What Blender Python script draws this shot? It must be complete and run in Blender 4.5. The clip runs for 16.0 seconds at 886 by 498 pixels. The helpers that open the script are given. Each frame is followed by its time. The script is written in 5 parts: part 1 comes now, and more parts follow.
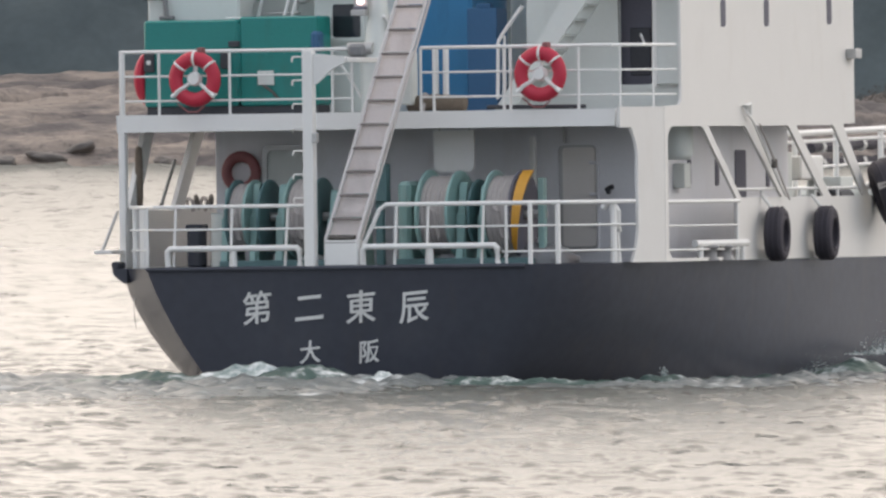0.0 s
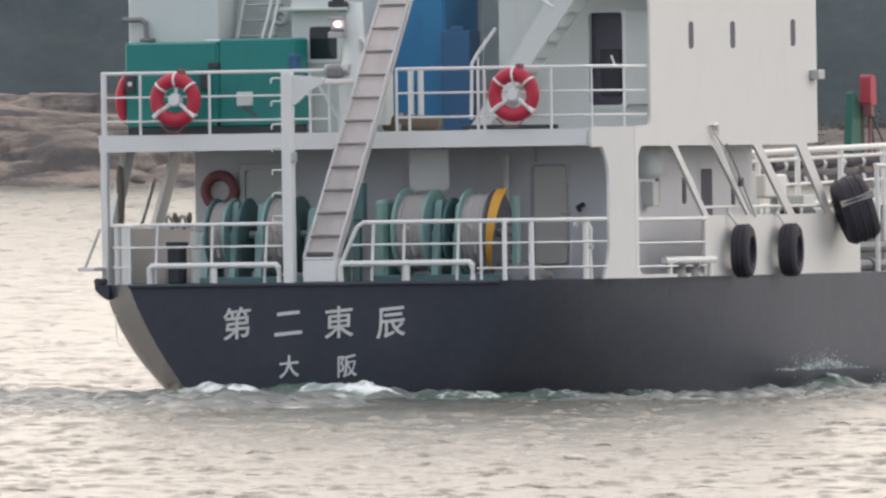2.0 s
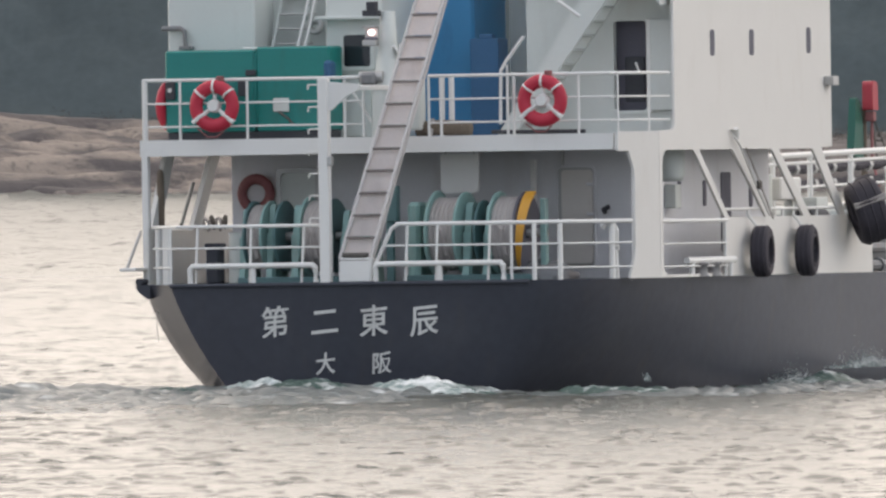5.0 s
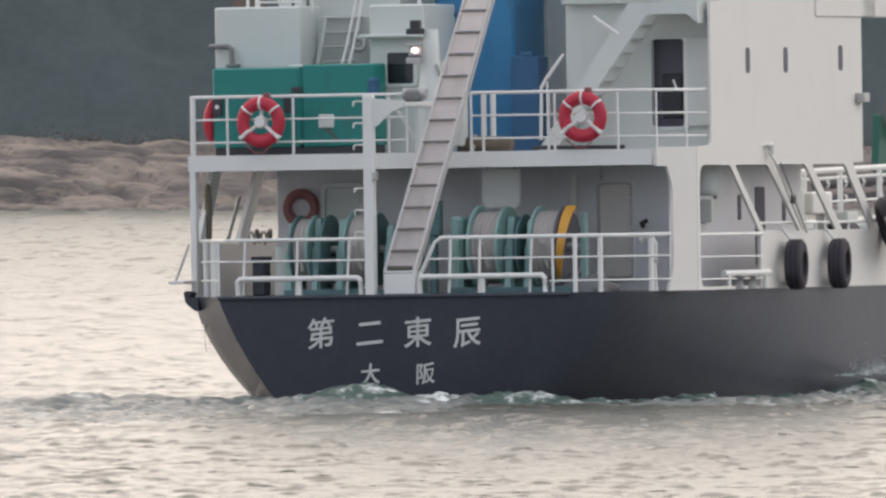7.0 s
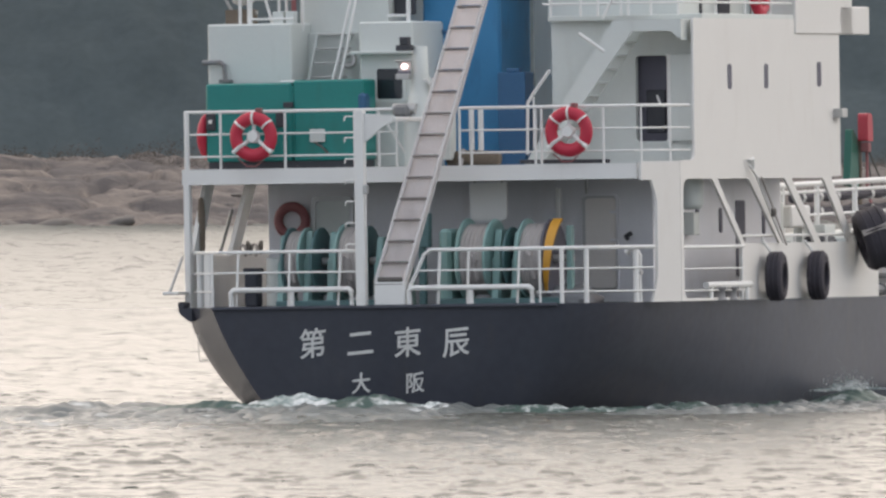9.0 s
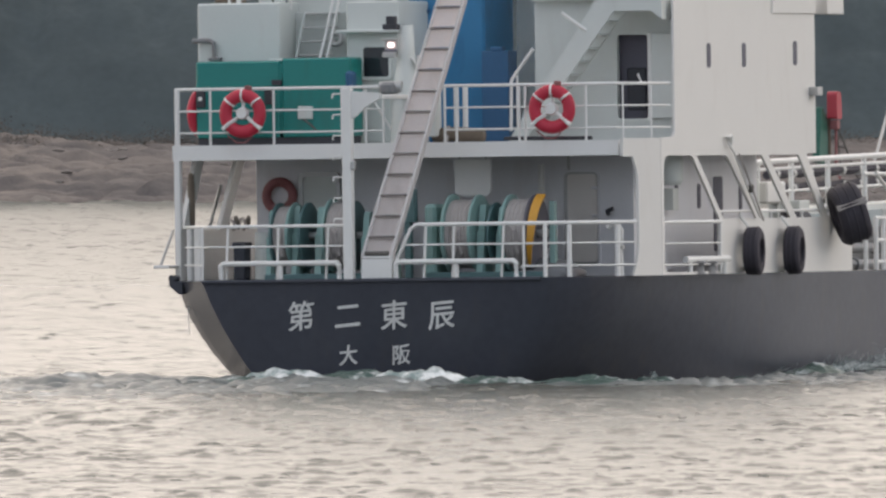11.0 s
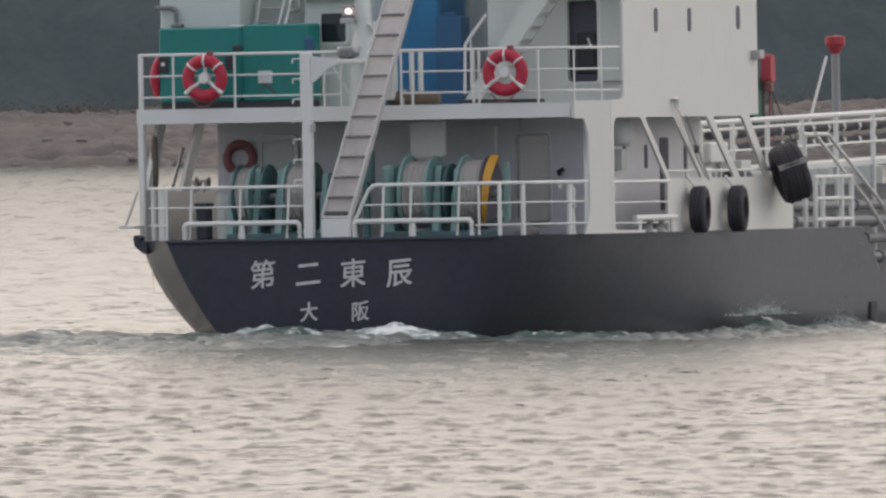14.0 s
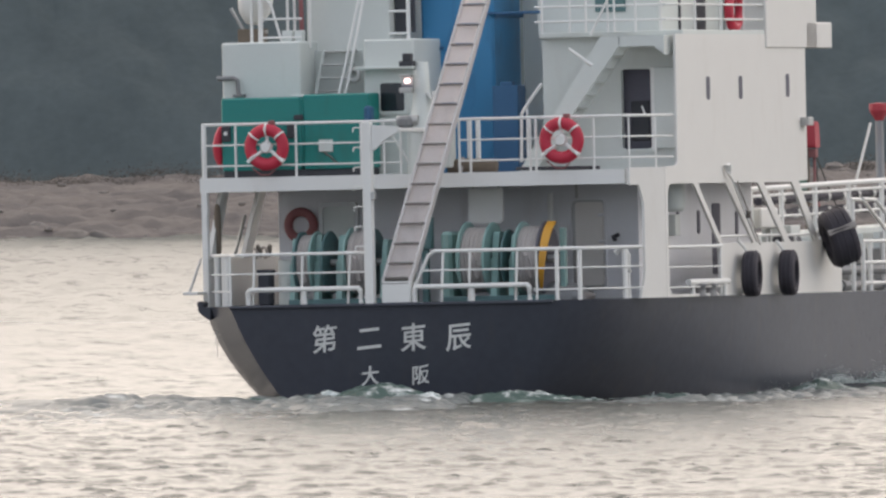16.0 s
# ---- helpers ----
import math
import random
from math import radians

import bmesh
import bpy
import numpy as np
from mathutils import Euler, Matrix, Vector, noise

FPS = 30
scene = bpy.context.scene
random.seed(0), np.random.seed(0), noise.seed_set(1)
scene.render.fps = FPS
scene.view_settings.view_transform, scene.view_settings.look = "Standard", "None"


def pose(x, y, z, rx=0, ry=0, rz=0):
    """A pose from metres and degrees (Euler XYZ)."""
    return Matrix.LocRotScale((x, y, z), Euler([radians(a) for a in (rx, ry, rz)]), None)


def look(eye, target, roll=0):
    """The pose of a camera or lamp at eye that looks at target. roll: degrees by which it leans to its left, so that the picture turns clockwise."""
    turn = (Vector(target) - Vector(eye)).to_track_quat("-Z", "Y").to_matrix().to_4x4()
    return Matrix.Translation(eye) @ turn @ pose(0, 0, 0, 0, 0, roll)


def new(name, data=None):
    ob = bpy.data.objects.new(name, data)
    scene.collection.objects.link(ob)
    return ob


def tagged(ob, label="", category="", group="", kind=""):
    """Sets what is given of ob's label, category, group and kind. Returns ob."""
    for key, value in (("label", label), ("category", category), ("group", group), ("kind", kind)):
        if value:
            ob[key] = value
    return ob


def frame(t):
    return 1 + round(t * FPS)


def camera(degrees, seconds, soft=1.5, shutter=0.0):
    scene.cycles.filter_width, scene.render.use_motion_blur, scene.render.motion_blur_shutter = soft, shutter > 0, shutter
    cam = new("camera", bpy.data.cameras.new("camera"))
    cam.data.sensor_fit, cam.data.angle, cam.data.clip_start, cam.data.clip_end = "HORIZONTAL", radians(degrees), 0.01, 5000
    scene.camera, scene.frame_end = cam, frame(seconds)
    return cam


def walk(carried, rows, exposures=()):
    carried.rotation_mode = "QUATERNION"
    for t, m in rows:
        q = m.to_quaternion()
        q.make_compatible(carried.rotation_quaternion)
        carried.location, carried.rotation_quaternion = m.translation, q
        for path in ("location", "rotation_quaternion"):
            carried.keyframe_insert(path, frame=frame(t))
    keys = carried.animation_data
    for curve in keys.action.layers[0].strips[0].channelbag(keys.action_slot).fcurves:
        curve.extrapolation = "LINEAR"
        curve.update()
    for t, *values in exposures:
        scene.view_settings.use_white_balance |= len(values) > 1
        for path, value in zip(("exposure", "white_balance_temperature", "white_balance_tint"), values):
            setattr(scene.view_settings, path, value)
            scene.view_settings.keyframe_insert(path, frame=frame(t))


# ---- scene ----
cam = camera(2.4, 16.0, soft=2.5)
EYE = Vector((0, 0, 5.0))
AIM = [  # seconds, degrees right of north, degrees up, roll
    (0.0, 2.3467, -0.5054, 0.0288),
    (0.5, 2.4758, -0.5388, 0.0383),
    (1.0, 2.6144, -0.5302, 0.0231),
    (1.5, 2.7920, -0.4670, 0.0529),
    (2.0, 2.9102, -0.4483, -0.0208),
    (2.5, 3.0582, -0.4678, -0.0514),
    (3.0, 3.1678, -0.4650, -0.0341),
    (3.5, 3.2357, -0.4650, -0.0996),
    (4.0, 3.3283, -0.4521, -0.1106),
    (6.5, 3.7958, -0.4003, -0.0592),
    (7.0, 3.8723, -0.3862, -0.0696),
    (7.5, 3.9901, -0.4131, -0.0124),
    (8.0, 4.1309, -0.4917, -0.0914),
    (8.5, 4.2829, -0.4485, -0.1355),
    (9.0, 4.3399, -0.3457, -0.0246),
    (11.5, 4.9249, -0.4229, -0.0336),
    (12.0, 5.0220, -0.4305, -0.1519),
    (12.5, 5.1260, -0.4205, -0.0973),
    (13.0, 5.2402, -0.3890, -0.0227),
    (13.5, 5.5120, -0.4210, -0.1398),
    (14.0, 5.5215, -0.5036, -0.1727),
    (14.5, 5.5771, -0.4364, -0.2965),
    (15.0, 5.6095, -0.3593, -0.3063),
    (15.5, 5.6803, -0.3350, -0.4281),
    (16.0, 5.7492, -0.3178, -0.4269),
]
COURSE = [  # seconds, place and heading of the ship
    (0, 12.707, 333.258, -22.998),
    (1, 14.344, 337.108, -23.066),
    (2, 15.985, 340.956, -23.134),
    (3, 17.631, 344.802, -23.202),
    (4, 19.282, 348.646, -23.271),
    (5, 20.937, 352.489, -23.339),
    (6, 22.596, 356.329, -23.407),
    (7, 24.261, 360.167, -23.475),
    (8, 25.929, 364.003, -23.544),
    (9, 27.603, 367.838, -23.612),
    (10, 29.281, 371.670, -23.680),
    (11, 30.963, 375.500, -23.748),
    (12, 32.650, 379.329, -23.817),
    (13, 34.342, 383.155, -23.885),
    (14, 36.038, 386.979, -23.953),
    (15, 37.739, 390.801, -24.022),
    (16, 39.445, 394.622, -24.090),
]
EXPOSURES = [(0, 0.7), (0.5, 0.53), (1.0, 0.64), (1.5, 0.7), (4, 0.66), (6.5, 0.6), (7.5, 0.5), (8, 0.38), (9, 0.62), (11.5, 0.44), (12.5, 0.52), (13, 0.63), (13.5, 0.53), (14, 0.24), (14.5, 0.46), (16, 0.58)]


def aim(right, up, roll):
    r, u = radians(right), radians(up)
    way = Vector((math.sin(r) * math.cos(u), math.cos(r) * math.cos(u), math.sin(u)))
    return look(EYE, EYE + way * 1000, roll)


walk(cam, [(t, aim(r, u, k)) for t, r, u, k in AIM], [(t, e - 0.07, 6450, 12) for t, e in EXPOSURES])

# ---- light: bright evening overcast, the glow low over the starboard bow ----
SUN_AZ, SUN_EL = radians(85), radians(30)
GLOW_AZ, GLOW_EL = radians(-24), radians(16)
CLOUD_DIM, CLOUD_BRIGHT = (6.6, 7.1, 7.9, 1), (17.1, 15.2, 13.2, 1)
world = bpy.data.worlds.new("sky")
scene.world = world
world.use_nodes = True
wn, wl = world.node_tree.nodes, world.node_tree.links
sky = wn.new("ShaderNodeTexSky")
sky.sky_type, sky.sun_disc = "NISHITA", False
sky.sun_elevation, sky.sun_rotation = SUN_EL, SUN_AZ
sky.air_density, sky.dust_density, sky.ozone_density = 1.0, 4.0, 1.0
# thin cloud: a broad warm glow round the hidden sun, cooler and darker away from it
way = wn.new("ShaderNodeTexCoord")
dot = wn.new("ShaderNodeVectorMath")
dot.operation = "DOT_PRODUCT"
dot.inputs[1].default_value = (math.sin(GLOW_AZ) * math.cos(GLOW_EL), math.cos(GLOW_AZ) * math.cos(GLOW_EL), math.sin(GLOW_EL))
wl.new(way.outputs["Generated"], dot.inputs[0])
spread = wn.new("ShaderNodeMapRange")
spread.interpolation_type = "SMOOTHSTEP"
spread.inputs["From Min"].default_value, spread.inputs["From Max"].default_value = 0.1, 0.97
wl.new(dot.outputs["Value"], spread.inputs["Value"])
cloud = wn.new("ShaderNodeMix")
cloud.data_type = "RGBA"
cloud.inputs["A"].default_value, cloud.inputs["B"].default_value = CLOUD_DIM, CLOUD_BRIGHT
wl.new(spread.outputs["Result"], cloud.inputs["Factor"])
veil = wn.new("ShaderNodeMix")
veil.data_type = "RGBA"
veil.inputs["Factor"].default_value = 0.85
wl.new(sky.outputs[0], veil.inputs["A"])
wl.new(cloud.outputs["Result"], veil.inputs["B"])
wl.new(veil.outputs["Result"], wn["Background"].inputs["Color"])
wn["Background"].inputs["Strength"].default_value = 0.1
sun = new("sun", bpy.data.lights.new("sun", "SUN"))
sun.data.energy, sun.data.angle, sun.data.color = 0.42, radians(60), (1.0, 0.84, 0.62)
sun.matrix_world = look((math.sin(SUN_AZ) * math.cos(SUN_EL), math.cos(SUN_AZ) * math.cos(SUN_EL), math.sin(SUN_EL)), (0, 0, 0))


# ---- materials ----
def mat(name, color, rough=0.5, metal=0.0, vary=0.12, scale=1.5, fine=25.0, bump=0.15, stain=None, amount=0.25, gloss=0.5):
    """Paint or stuff: a base colour with a broad and a fine variation, optional stains and a fine relief."""
    m = bpy.data.materials.new(name)
    m.use_nodes = True
    n, l = m.node_tree.nodes, m.node_tree.links
    b = n["Principled BSDF"]
    b.inputs["Roughness"].default_value, b.inputs["Metallic"].default_value = rough, metal
    b.inputs["Specular IOR Level"].default_value = gloss
    co = n.new("ShaderNodeTexCoord")
    broad, small = n.new("ShaderNodeTexNoise"), n.new("ShaderNodeTexNoise")
    broad.inputs["Scale"].default_value, small.inputs["Scale"].default_value = scale, fine
    broad.inputs["Detail"].default_value = 6
    add = n.new("ShaderNodeMath")
    add.operation = "ADD"
    half = n.new("ShaderNodeMath")
    half.operation = "MULTIPLY"
    half.inputs[1].default_value = 0.5
    ramp = n.new("ShaderNodeMix")
    ramp.data_type = "RGBA"
    c = Vector(color)
    ramp.inputs["A"].default_value = (*(c * (1 - vary)), 1)
    ramp.inputs["B"].default_value = (*[min(1, v) for v in c * (1 + vary)], 1)
    for t in (broad, small):
        l.new(co.outputs["Object"], t.inputs["Vector"])
    l.new(broad.outputs["Fac"], add.inputs[0])
    l.new(small.outputs["Fac"], add.inputs[1])
    l.new(add.outputs[0], half.inputs[0])
    l.new(half.outputs[0], ramp.inputs["Factor"])
    out = ramp.outputs["Result"]
    if stain:
        streak = n.new("ShaderNodeTexNoise")
        mp = n.new("ShaderNodeMapping")
        mp.inputs["Scale"].default_value = (1.6, 1.6, 0.5)
        l.new(co.outputs["Object"], mp.inputs["Vector"])
        l.new(mp.outputs["Vector"], streak.inputs["Vector"])
        streak.inputs["Scale"].default_value, streak.inputs["Detail"].default_value = 1.6, 8
        edge = n.new("ShaderNodeMapRange")
        edge.inputs["From Min"].default_value, edge.inputs["From Max"].default_value = 0.56, 0.74
        edge.inputs["To Max"].default_value = amount
        l.new(streak.outputs["Fac"], edge.inputs["Value"])
        over = n.new("ShaderNodeMix")
        over.data_type = "RGBA"
        over.inputs["B"].default_value = (*stain, 1)
        l.new(edge.outputs["Result"], over.inputs["Factor"])
        l.new(out, over.inputs["A"])
        out = over.outputs["Result"]
    l.new(out, b.inputs["Base Color"])
    if bump:
        bp = n.new("ShaderNodeBump")
        bp.inputs["Strength"].default_value, bp.inputs["Distance"].default_value = bump, 0.02
        l.new(small.outputs["Fac"], bp.inputs["Height"])
        l.new(bp.outputs["Normal"], b.inputs["Normal"])
    return m


RUST = (0.22, 0.11, 0.06)
SIDEWHITE = mat("side_plating_paint", (0.68, 0.665, 0.635), 0.5, stain=(0.47, 0.42, 0.36), amount=0.12, vary=0.05, bump=0.05)
DOORPAINT = mat("beige_door_paint", (0.7, 0.665, 0.63), 0.5, stain=(0.42, 0.36, 0.3), amount=0.2, vary=0.07, bump=0.05)
WHITE = mat("white_paint", (0.74, 0.735, 0.71), 0.45, stain=(0.5, 0.44, 0.36), amount=0.1, vary=0.05, bump=0.05)
GREYW = mat("grey_paint", (0.6, 0.628, 0.6), 0.5, stain=(0.38, 0.34, 0.3), amount=0.12, vary=0.06, bump=0.05)
BULKHEAD = mat("bulkhead_paint", (0.7, 0.7, 0.72), 0.5, stain=(0.42, 0.38, 0.34), amount=0.2, vary=0.07, bump=0.06)
NAVY = mat("navy_hull_paint", (0.058, 0.062, 0.077), 0.25, vary=0.25, scale=0.5, fine=6, bump=0.1, stain=(0.09, 0.08, 0.075), amount=0.2, gloss=0.24)
LETTER = mat("letter_paint", (0.62, 0.62, 0.6), 0.6, vary=0.1, stain=(0.3, 0.28, 0.26), amount=0.3)
GREEN = mat("green_enamel", (0.01, 0.195, 0.175), 0.4, vary=0.12, stain=(0.03, 0.1, 0.08), amount=0.4)
WINCH = mat("pale_green_paint", (0.24, 0.39, 0.365), 0.5, vary=0.2, stain=RUST, amount=0.25)
TEAL = mat("dark_teal_paint", (0.085, 0.165, 0.17), 0.5, vary=0.2)
BLUE = mat("blue_funnel_paint", (0.035, 0.2, 0.39), 0.45, vary=0.1, stain=(0.02, 0.06, 0.12), amount=0.5)
DBLUE = mat("dark_blue_paint", (0.03, 0.105, 0.215), 0.5, vary=0.15)
RED = mat("red_orange_plastic", (0.47, 0.022, 0.05), 0.5, vary=0.12, bump=0.05)
CRANE_RED = mat("faded_red_paint", (0.38, 0.035, 0.05), 0.5, vary=0.2, stain=RUST, amount=0.3)
# dull red of small fittings; on the bulkhead lifebuoy it carries the shade
DRED = mat("dull_and_shaded_red", (0.24, 0.085, 0.085), 0.6, vary=0.2)
YELLOW = mat("yellow_paint", (0.55, 0.28, 0.03), 0.5, vary=0.12, stain=RUST, amount=0.3)
RUBBER = mat("black_rubber", (0.05, 0.046, 0.056), 0.75, vary=0.3, fine=40, bump=0.5, gloss=0.3)
DARK = mat("dark_opening", (0.05, 0.052, 0.06), 0.8, vary=0.3)
ROPE = mat("mooring_rope", (0.42, 0.39, 0.37), 0.9, vary=0.3, fine=60, bump=0.8)
DROPE = mat("dark_rope", (0.12, 0.11, 0.1), 0.9, vary=0.3, fine=60, bump=0.8)
ALU = mat("weathered_aluminium", (0.66, 0.63, 0.61), 0.6, 0.0, vary=0.12, fine=50, bump=0.3)
DGREEN = mat("dark_green_paint", (0.012, 0.1, 0.07), 0.5, vary=0.2, stain=RUST, amount=0.3)
BROWN = mat("brown_canvas", (0.16, 0.13, 0.1), 0.9, vary=0.35, fine=20, bump=0.6)
PLANK = mat("pale_gangway_boards", (0.88, 0.82, 0.8), 0.65, vary=0.1, fine=30, bump=0.3, stain=(0.4, 0.34, 0.3), amount=0.25)
TREAD = mat("dark_tread", (0.2, 0.17, 0.16), 0.8, vary=0.2)
# violet-grey standing for shade inside the doorway; also for dark slots and fittings
DUSK = mat("doorway_shade_and_dark_grey", (0.11, 0.108, 0.135), 0.7, vary=0.3)
TANKGREY = mat("worn_deck_grey", (0.2, 0.205, 0.21), 0.6, vary=0.25, stain=RUST, amount=0.3)
STEEL = mat("galvanised_steel", (0.45, 0.45, 0.44), 0.45, 0.5, vary=0.12)
GLASS = mat("dark_glass", (0.02, 0.025, 0.03), 0.08, vary=0.1, bump=0)
ROCK = mat("shore_rock", (0.25, 0.208, 0.175), 0.9, vary=0.38, scale=0.18, fine=1.4, bump=0.8, stain=(0.085, 0.075, 0.07), amount=0.9)
ROCK.node_tree.nodes["Bump"].inputs["Distance"].default_value = 0.16
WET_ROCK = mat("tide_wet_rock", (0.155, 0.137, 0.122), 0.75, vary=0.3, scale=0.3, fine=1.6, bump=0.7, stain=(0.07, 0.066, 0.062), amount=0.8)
rn, rl = ROCK.node_tree.nodes, ROCK.node_tree.links
spot, place_x, east, weathered = rn.new("ShaderNodeTexCoord"), rn.new("ShaderNodeSeparateXYZ"), rn.new("ShaderNodeMapRange"), rn.new("ShaderNodeMix")
east.inputs["From Min"].default_value, east.inputs["From Max"].default_value, east.inputs["To Max"].default_value = 50, 72, 0.8
weathered.data_type = "RGBA"
weathered.inputs["B"].default_value = (0.13, 0.114, 0.106, 1)  # the shelf is darker, weathered stone towards the east
coat = rn["Principled BSDF"].inputs["Base Color"].links[0].from_socket
rl.new(spot.outputs["Object"], place_x.inputs[0])
rl.new(place_x.outputs["X"], east.inputs["Value"])
rl.new(east.outputs["Result"], weathered.inputs["Factor"])
lichen, bands, patchy, streaked = rn.new("ShaderNodeTexNoise"), rn.new("ShaderNodeMapping"), rn.new("ShaderNodeMapRange"), rn.new("ShaderNodeMix")
bands.inputs["Scale"].default_value = (0.16, 0.2, 0.75)
bands.inputs["Rotation"].default_value = (0, radians(14), 0)
lichen.inputs["Scale"].default_value, lichen.inputs["Detail"].default_value, lichen.inputs["Roughness"].default_value = 1.0, 7, 0.62
patchy.inputs["From Min"].default_value, patchy.inputs["From Max"].default_value, patchy.inputs["To Max"].default_value = 0.44, 0.56, 0.9
streaked.data_type = "RGBA"
streaked.inputs["B"].default_value = (0.08, 0.07, 0.07, 1)  # dark lichen in slanting bands
rl.new(spot.outputs["Object"], bands.inputs["Vector"])
rl.new(bands.outputs["Vector"], lichen.inputs["Vector"])
rl.new(lichen.outputs["Fac"], patchy.inputs["Value"])
rl.new(patchy.outputs["Result"], streaked.inputs["Factor"])
rl.new(coat, streaked.inputs["A"])
rl.new(streaked.outputs["Result"], weathered.inputs["A"])
rl.new(weathered.outputs["Result"], rn["Principled BSDF"].inputs["Base Color"])
SCREE = mat("broken_shore_stone", (0.2, 0.178, 0.16), 0.9, vary=0.4, scale=0.3, fine=2.0, bump=0.6)
SCRUB = mat("dry_shore_scrub", (0.15, 0.135, 0.12), 0.9, vary=0.4, scale=0.4, fine=2.0, bump=0.0, gloss=0.1)
BARK = mat("bark", (0.09, 0.07, 0.055), 0.9, vary=0.3, fine=12, bump=0.8)
# foliage turned pale blue-grey: the haze of distance is mixed into the colour
LEAF = mat("hazed_foliage", (0.143, 0.176, 0.186), 0.85, vary=0.5, scale=0.16, fine=2.0, bump=0.0, gloss=0.15)
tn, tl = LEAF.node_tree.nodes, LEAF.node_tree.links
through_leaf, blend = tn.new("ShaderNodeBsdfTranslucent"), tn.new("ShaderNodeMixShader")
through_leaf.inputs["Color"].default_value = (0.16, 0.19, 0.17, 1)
blend.inputs[0].default_value = 0.5
tl.new(tn["Principled BSDF"].outputs[0], blend.inputs[1])
tl.new(through_leaf.outputs[0], blend.inputs[2])
tl.new(blend.outputs[0], tn["Material Output"].inputs["Surface"])
SOIL = mat("hillside_scrub", (0.06, 0.07, 0.065), 0.95, vary=0.4, scale=0.12, fine=0.8, bump=0.0, gloss=0.1)


def glow(name, color, strength):
    m = mat(name, color)
    b = m.node_tree.nodes["Principled BSDF"]
    b.inputs["Emission Color"].default_value, b.inputs["Emission Strength"].default_value = (*color, 1), strength
    return m


LAMP = glow("lamp_glass", (1.0, 0.74, 0.7), 2.2)


def water_material(name, deep, foam_low, foam_high, rough, scale=(0.8, 0.8, 0.8), gloss=0.5):
    """Sea water with foam where a broken noise rises over a threshold."""
    m = bpy.data.materials.new(name)
    m.use_nodes = True
    n, l = m.node_tree.nodes, m.node_tree.links
    b = n["Principled BSDF"]
    b.inputs["IOR"].default_value, b.inputs["Specular IOR Level"].default_value = 1.33, gloss
    co, mp, tx = n.new("ShaderNodeTexCoord"), n.new("ShaderNodeMapping"), n.new("ShaderNodeTexNoise")
    mp.inputs["Scale"].default_value = scale
    tx.inputs["Scale"].default_value, tx.inputs["Detail"].default_value, tx.inputs["Roughness"].default_value = 1.0, 9, 0.65
    l.new(co.outputs["Object"], mp.inputs["Vector"])
    l.new(mp.outputs["Vector"], tx.inputs["Vector"])
    rng = n.new("ShaderNodeMapRange")
    rng.inputs["From Min"].default_value, rng.inputs["From Max"].default_value = foam_low, foam_high
    l.new(tx.outputs["Fac"], rng.inputs["Value"])
    mix = n.new("ShaderNodeMix")
    mix.data_type = "RGBA"
    mix.inputs["A"].default_value, mix.inputs["B"].default_value = (*deep, 1), (0.75, 0.77, 0.76, 1)
    l.new(rng.outputs["Result"], mix.inputs["Factor"])
    l.new(mix.outputs["Result"], b.inputs["Base Color"])
    rr = n.new("ShaderNodeMapRange")
    rr.inputs["To Min"].default_value, rr.inputs["To Max"].default_value = rough, 0.8
    l.new(rng.outputs["Result"], rr.inputs["Value"])
    l.new(rr.outputs["Result"], b.inputs["Roughness"])
    rip = n.new("ShaderNodeTexNoise")
    rip.inputs["Scale"].default_value, rip.inputs["Detail"].default_value = 6.0, 5
    l.new(co.outputs["Object"], rip.inputs["Vector"])
    bp = n.new("ShaderNodeBump")
    bp.inputs["Strength"].default_value, bp.inputs["Distance"].default_value = 0.125, 0.03
    l.new(rip.outputs["Fac"], bp.inputs["Height"])
    l.new(bp.outputs["Normal"], b.inputs["Normal"])
    return m


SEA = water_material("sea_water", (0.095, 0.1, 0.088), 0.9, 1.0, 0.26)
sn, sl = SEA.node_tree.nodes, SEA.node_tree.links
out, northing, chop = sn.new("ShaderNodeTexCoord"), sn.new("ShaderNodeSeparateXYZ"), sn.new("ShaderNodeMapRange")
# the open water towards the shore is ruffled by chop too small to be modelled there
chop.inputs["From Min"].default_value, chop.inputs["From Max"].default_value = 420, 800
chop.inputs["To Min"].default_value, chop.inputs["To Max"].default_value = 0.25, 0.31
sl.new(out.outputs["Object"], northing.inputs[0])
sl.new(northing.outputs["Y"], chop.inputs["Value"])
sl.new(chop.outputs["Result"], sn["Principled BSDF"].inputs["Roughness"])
flaws, streaks, ruffle = sn.new("ShaderNodeMapping"), sn.new("ShaderNodeTexNoise"), sn.new("ShaderNodeMapRange")
flaws.inputs["Scale"].default_value = (0.9, 0.45, 1)
streaks.inputs["Scale"].default_value, streaks.inputs["Detail"].default_value, streaks.inputs["Roughness"].default_value = 1.0, 4, 0.55
ruffle.inputs["From Min"].default_value, ruffle.inputs["From Max"].default_value = 0.54, 0.72
cat_paws = sn.new("ShaderNodeBump")
cat_paws.inputs["Strength"].default_value, cat_paws.inputs["Distance"].default_value = 1.0, 0.19
sl.new(out.outputs["Object"], flaws.inputs["Vector"])
sl.new(flaws.outputs["Vector"], streaks.inputs["Vector"])
sl.new(streaks.outputs["Fac"], ruffle.inputs["Value"])
sl.new(ruffle.outputs["Result"], cat_paws.inputs["Height"])
sl.new(cat_paws.outputs["Normal"], sn["Bump"].inputs["Normal"])
TRAIL = water_material("wake_water", (0.15, 0.163, 0.16), 0.56, 0.72, 0.28, (0.9, 1.6, 0.9), 0.4)
WAKE = water_material("churned_water", (0.062, 0.1, 0.088), 0.53, 0.7, 0.4, (2.6, 2.6, 2.6), 0.3)
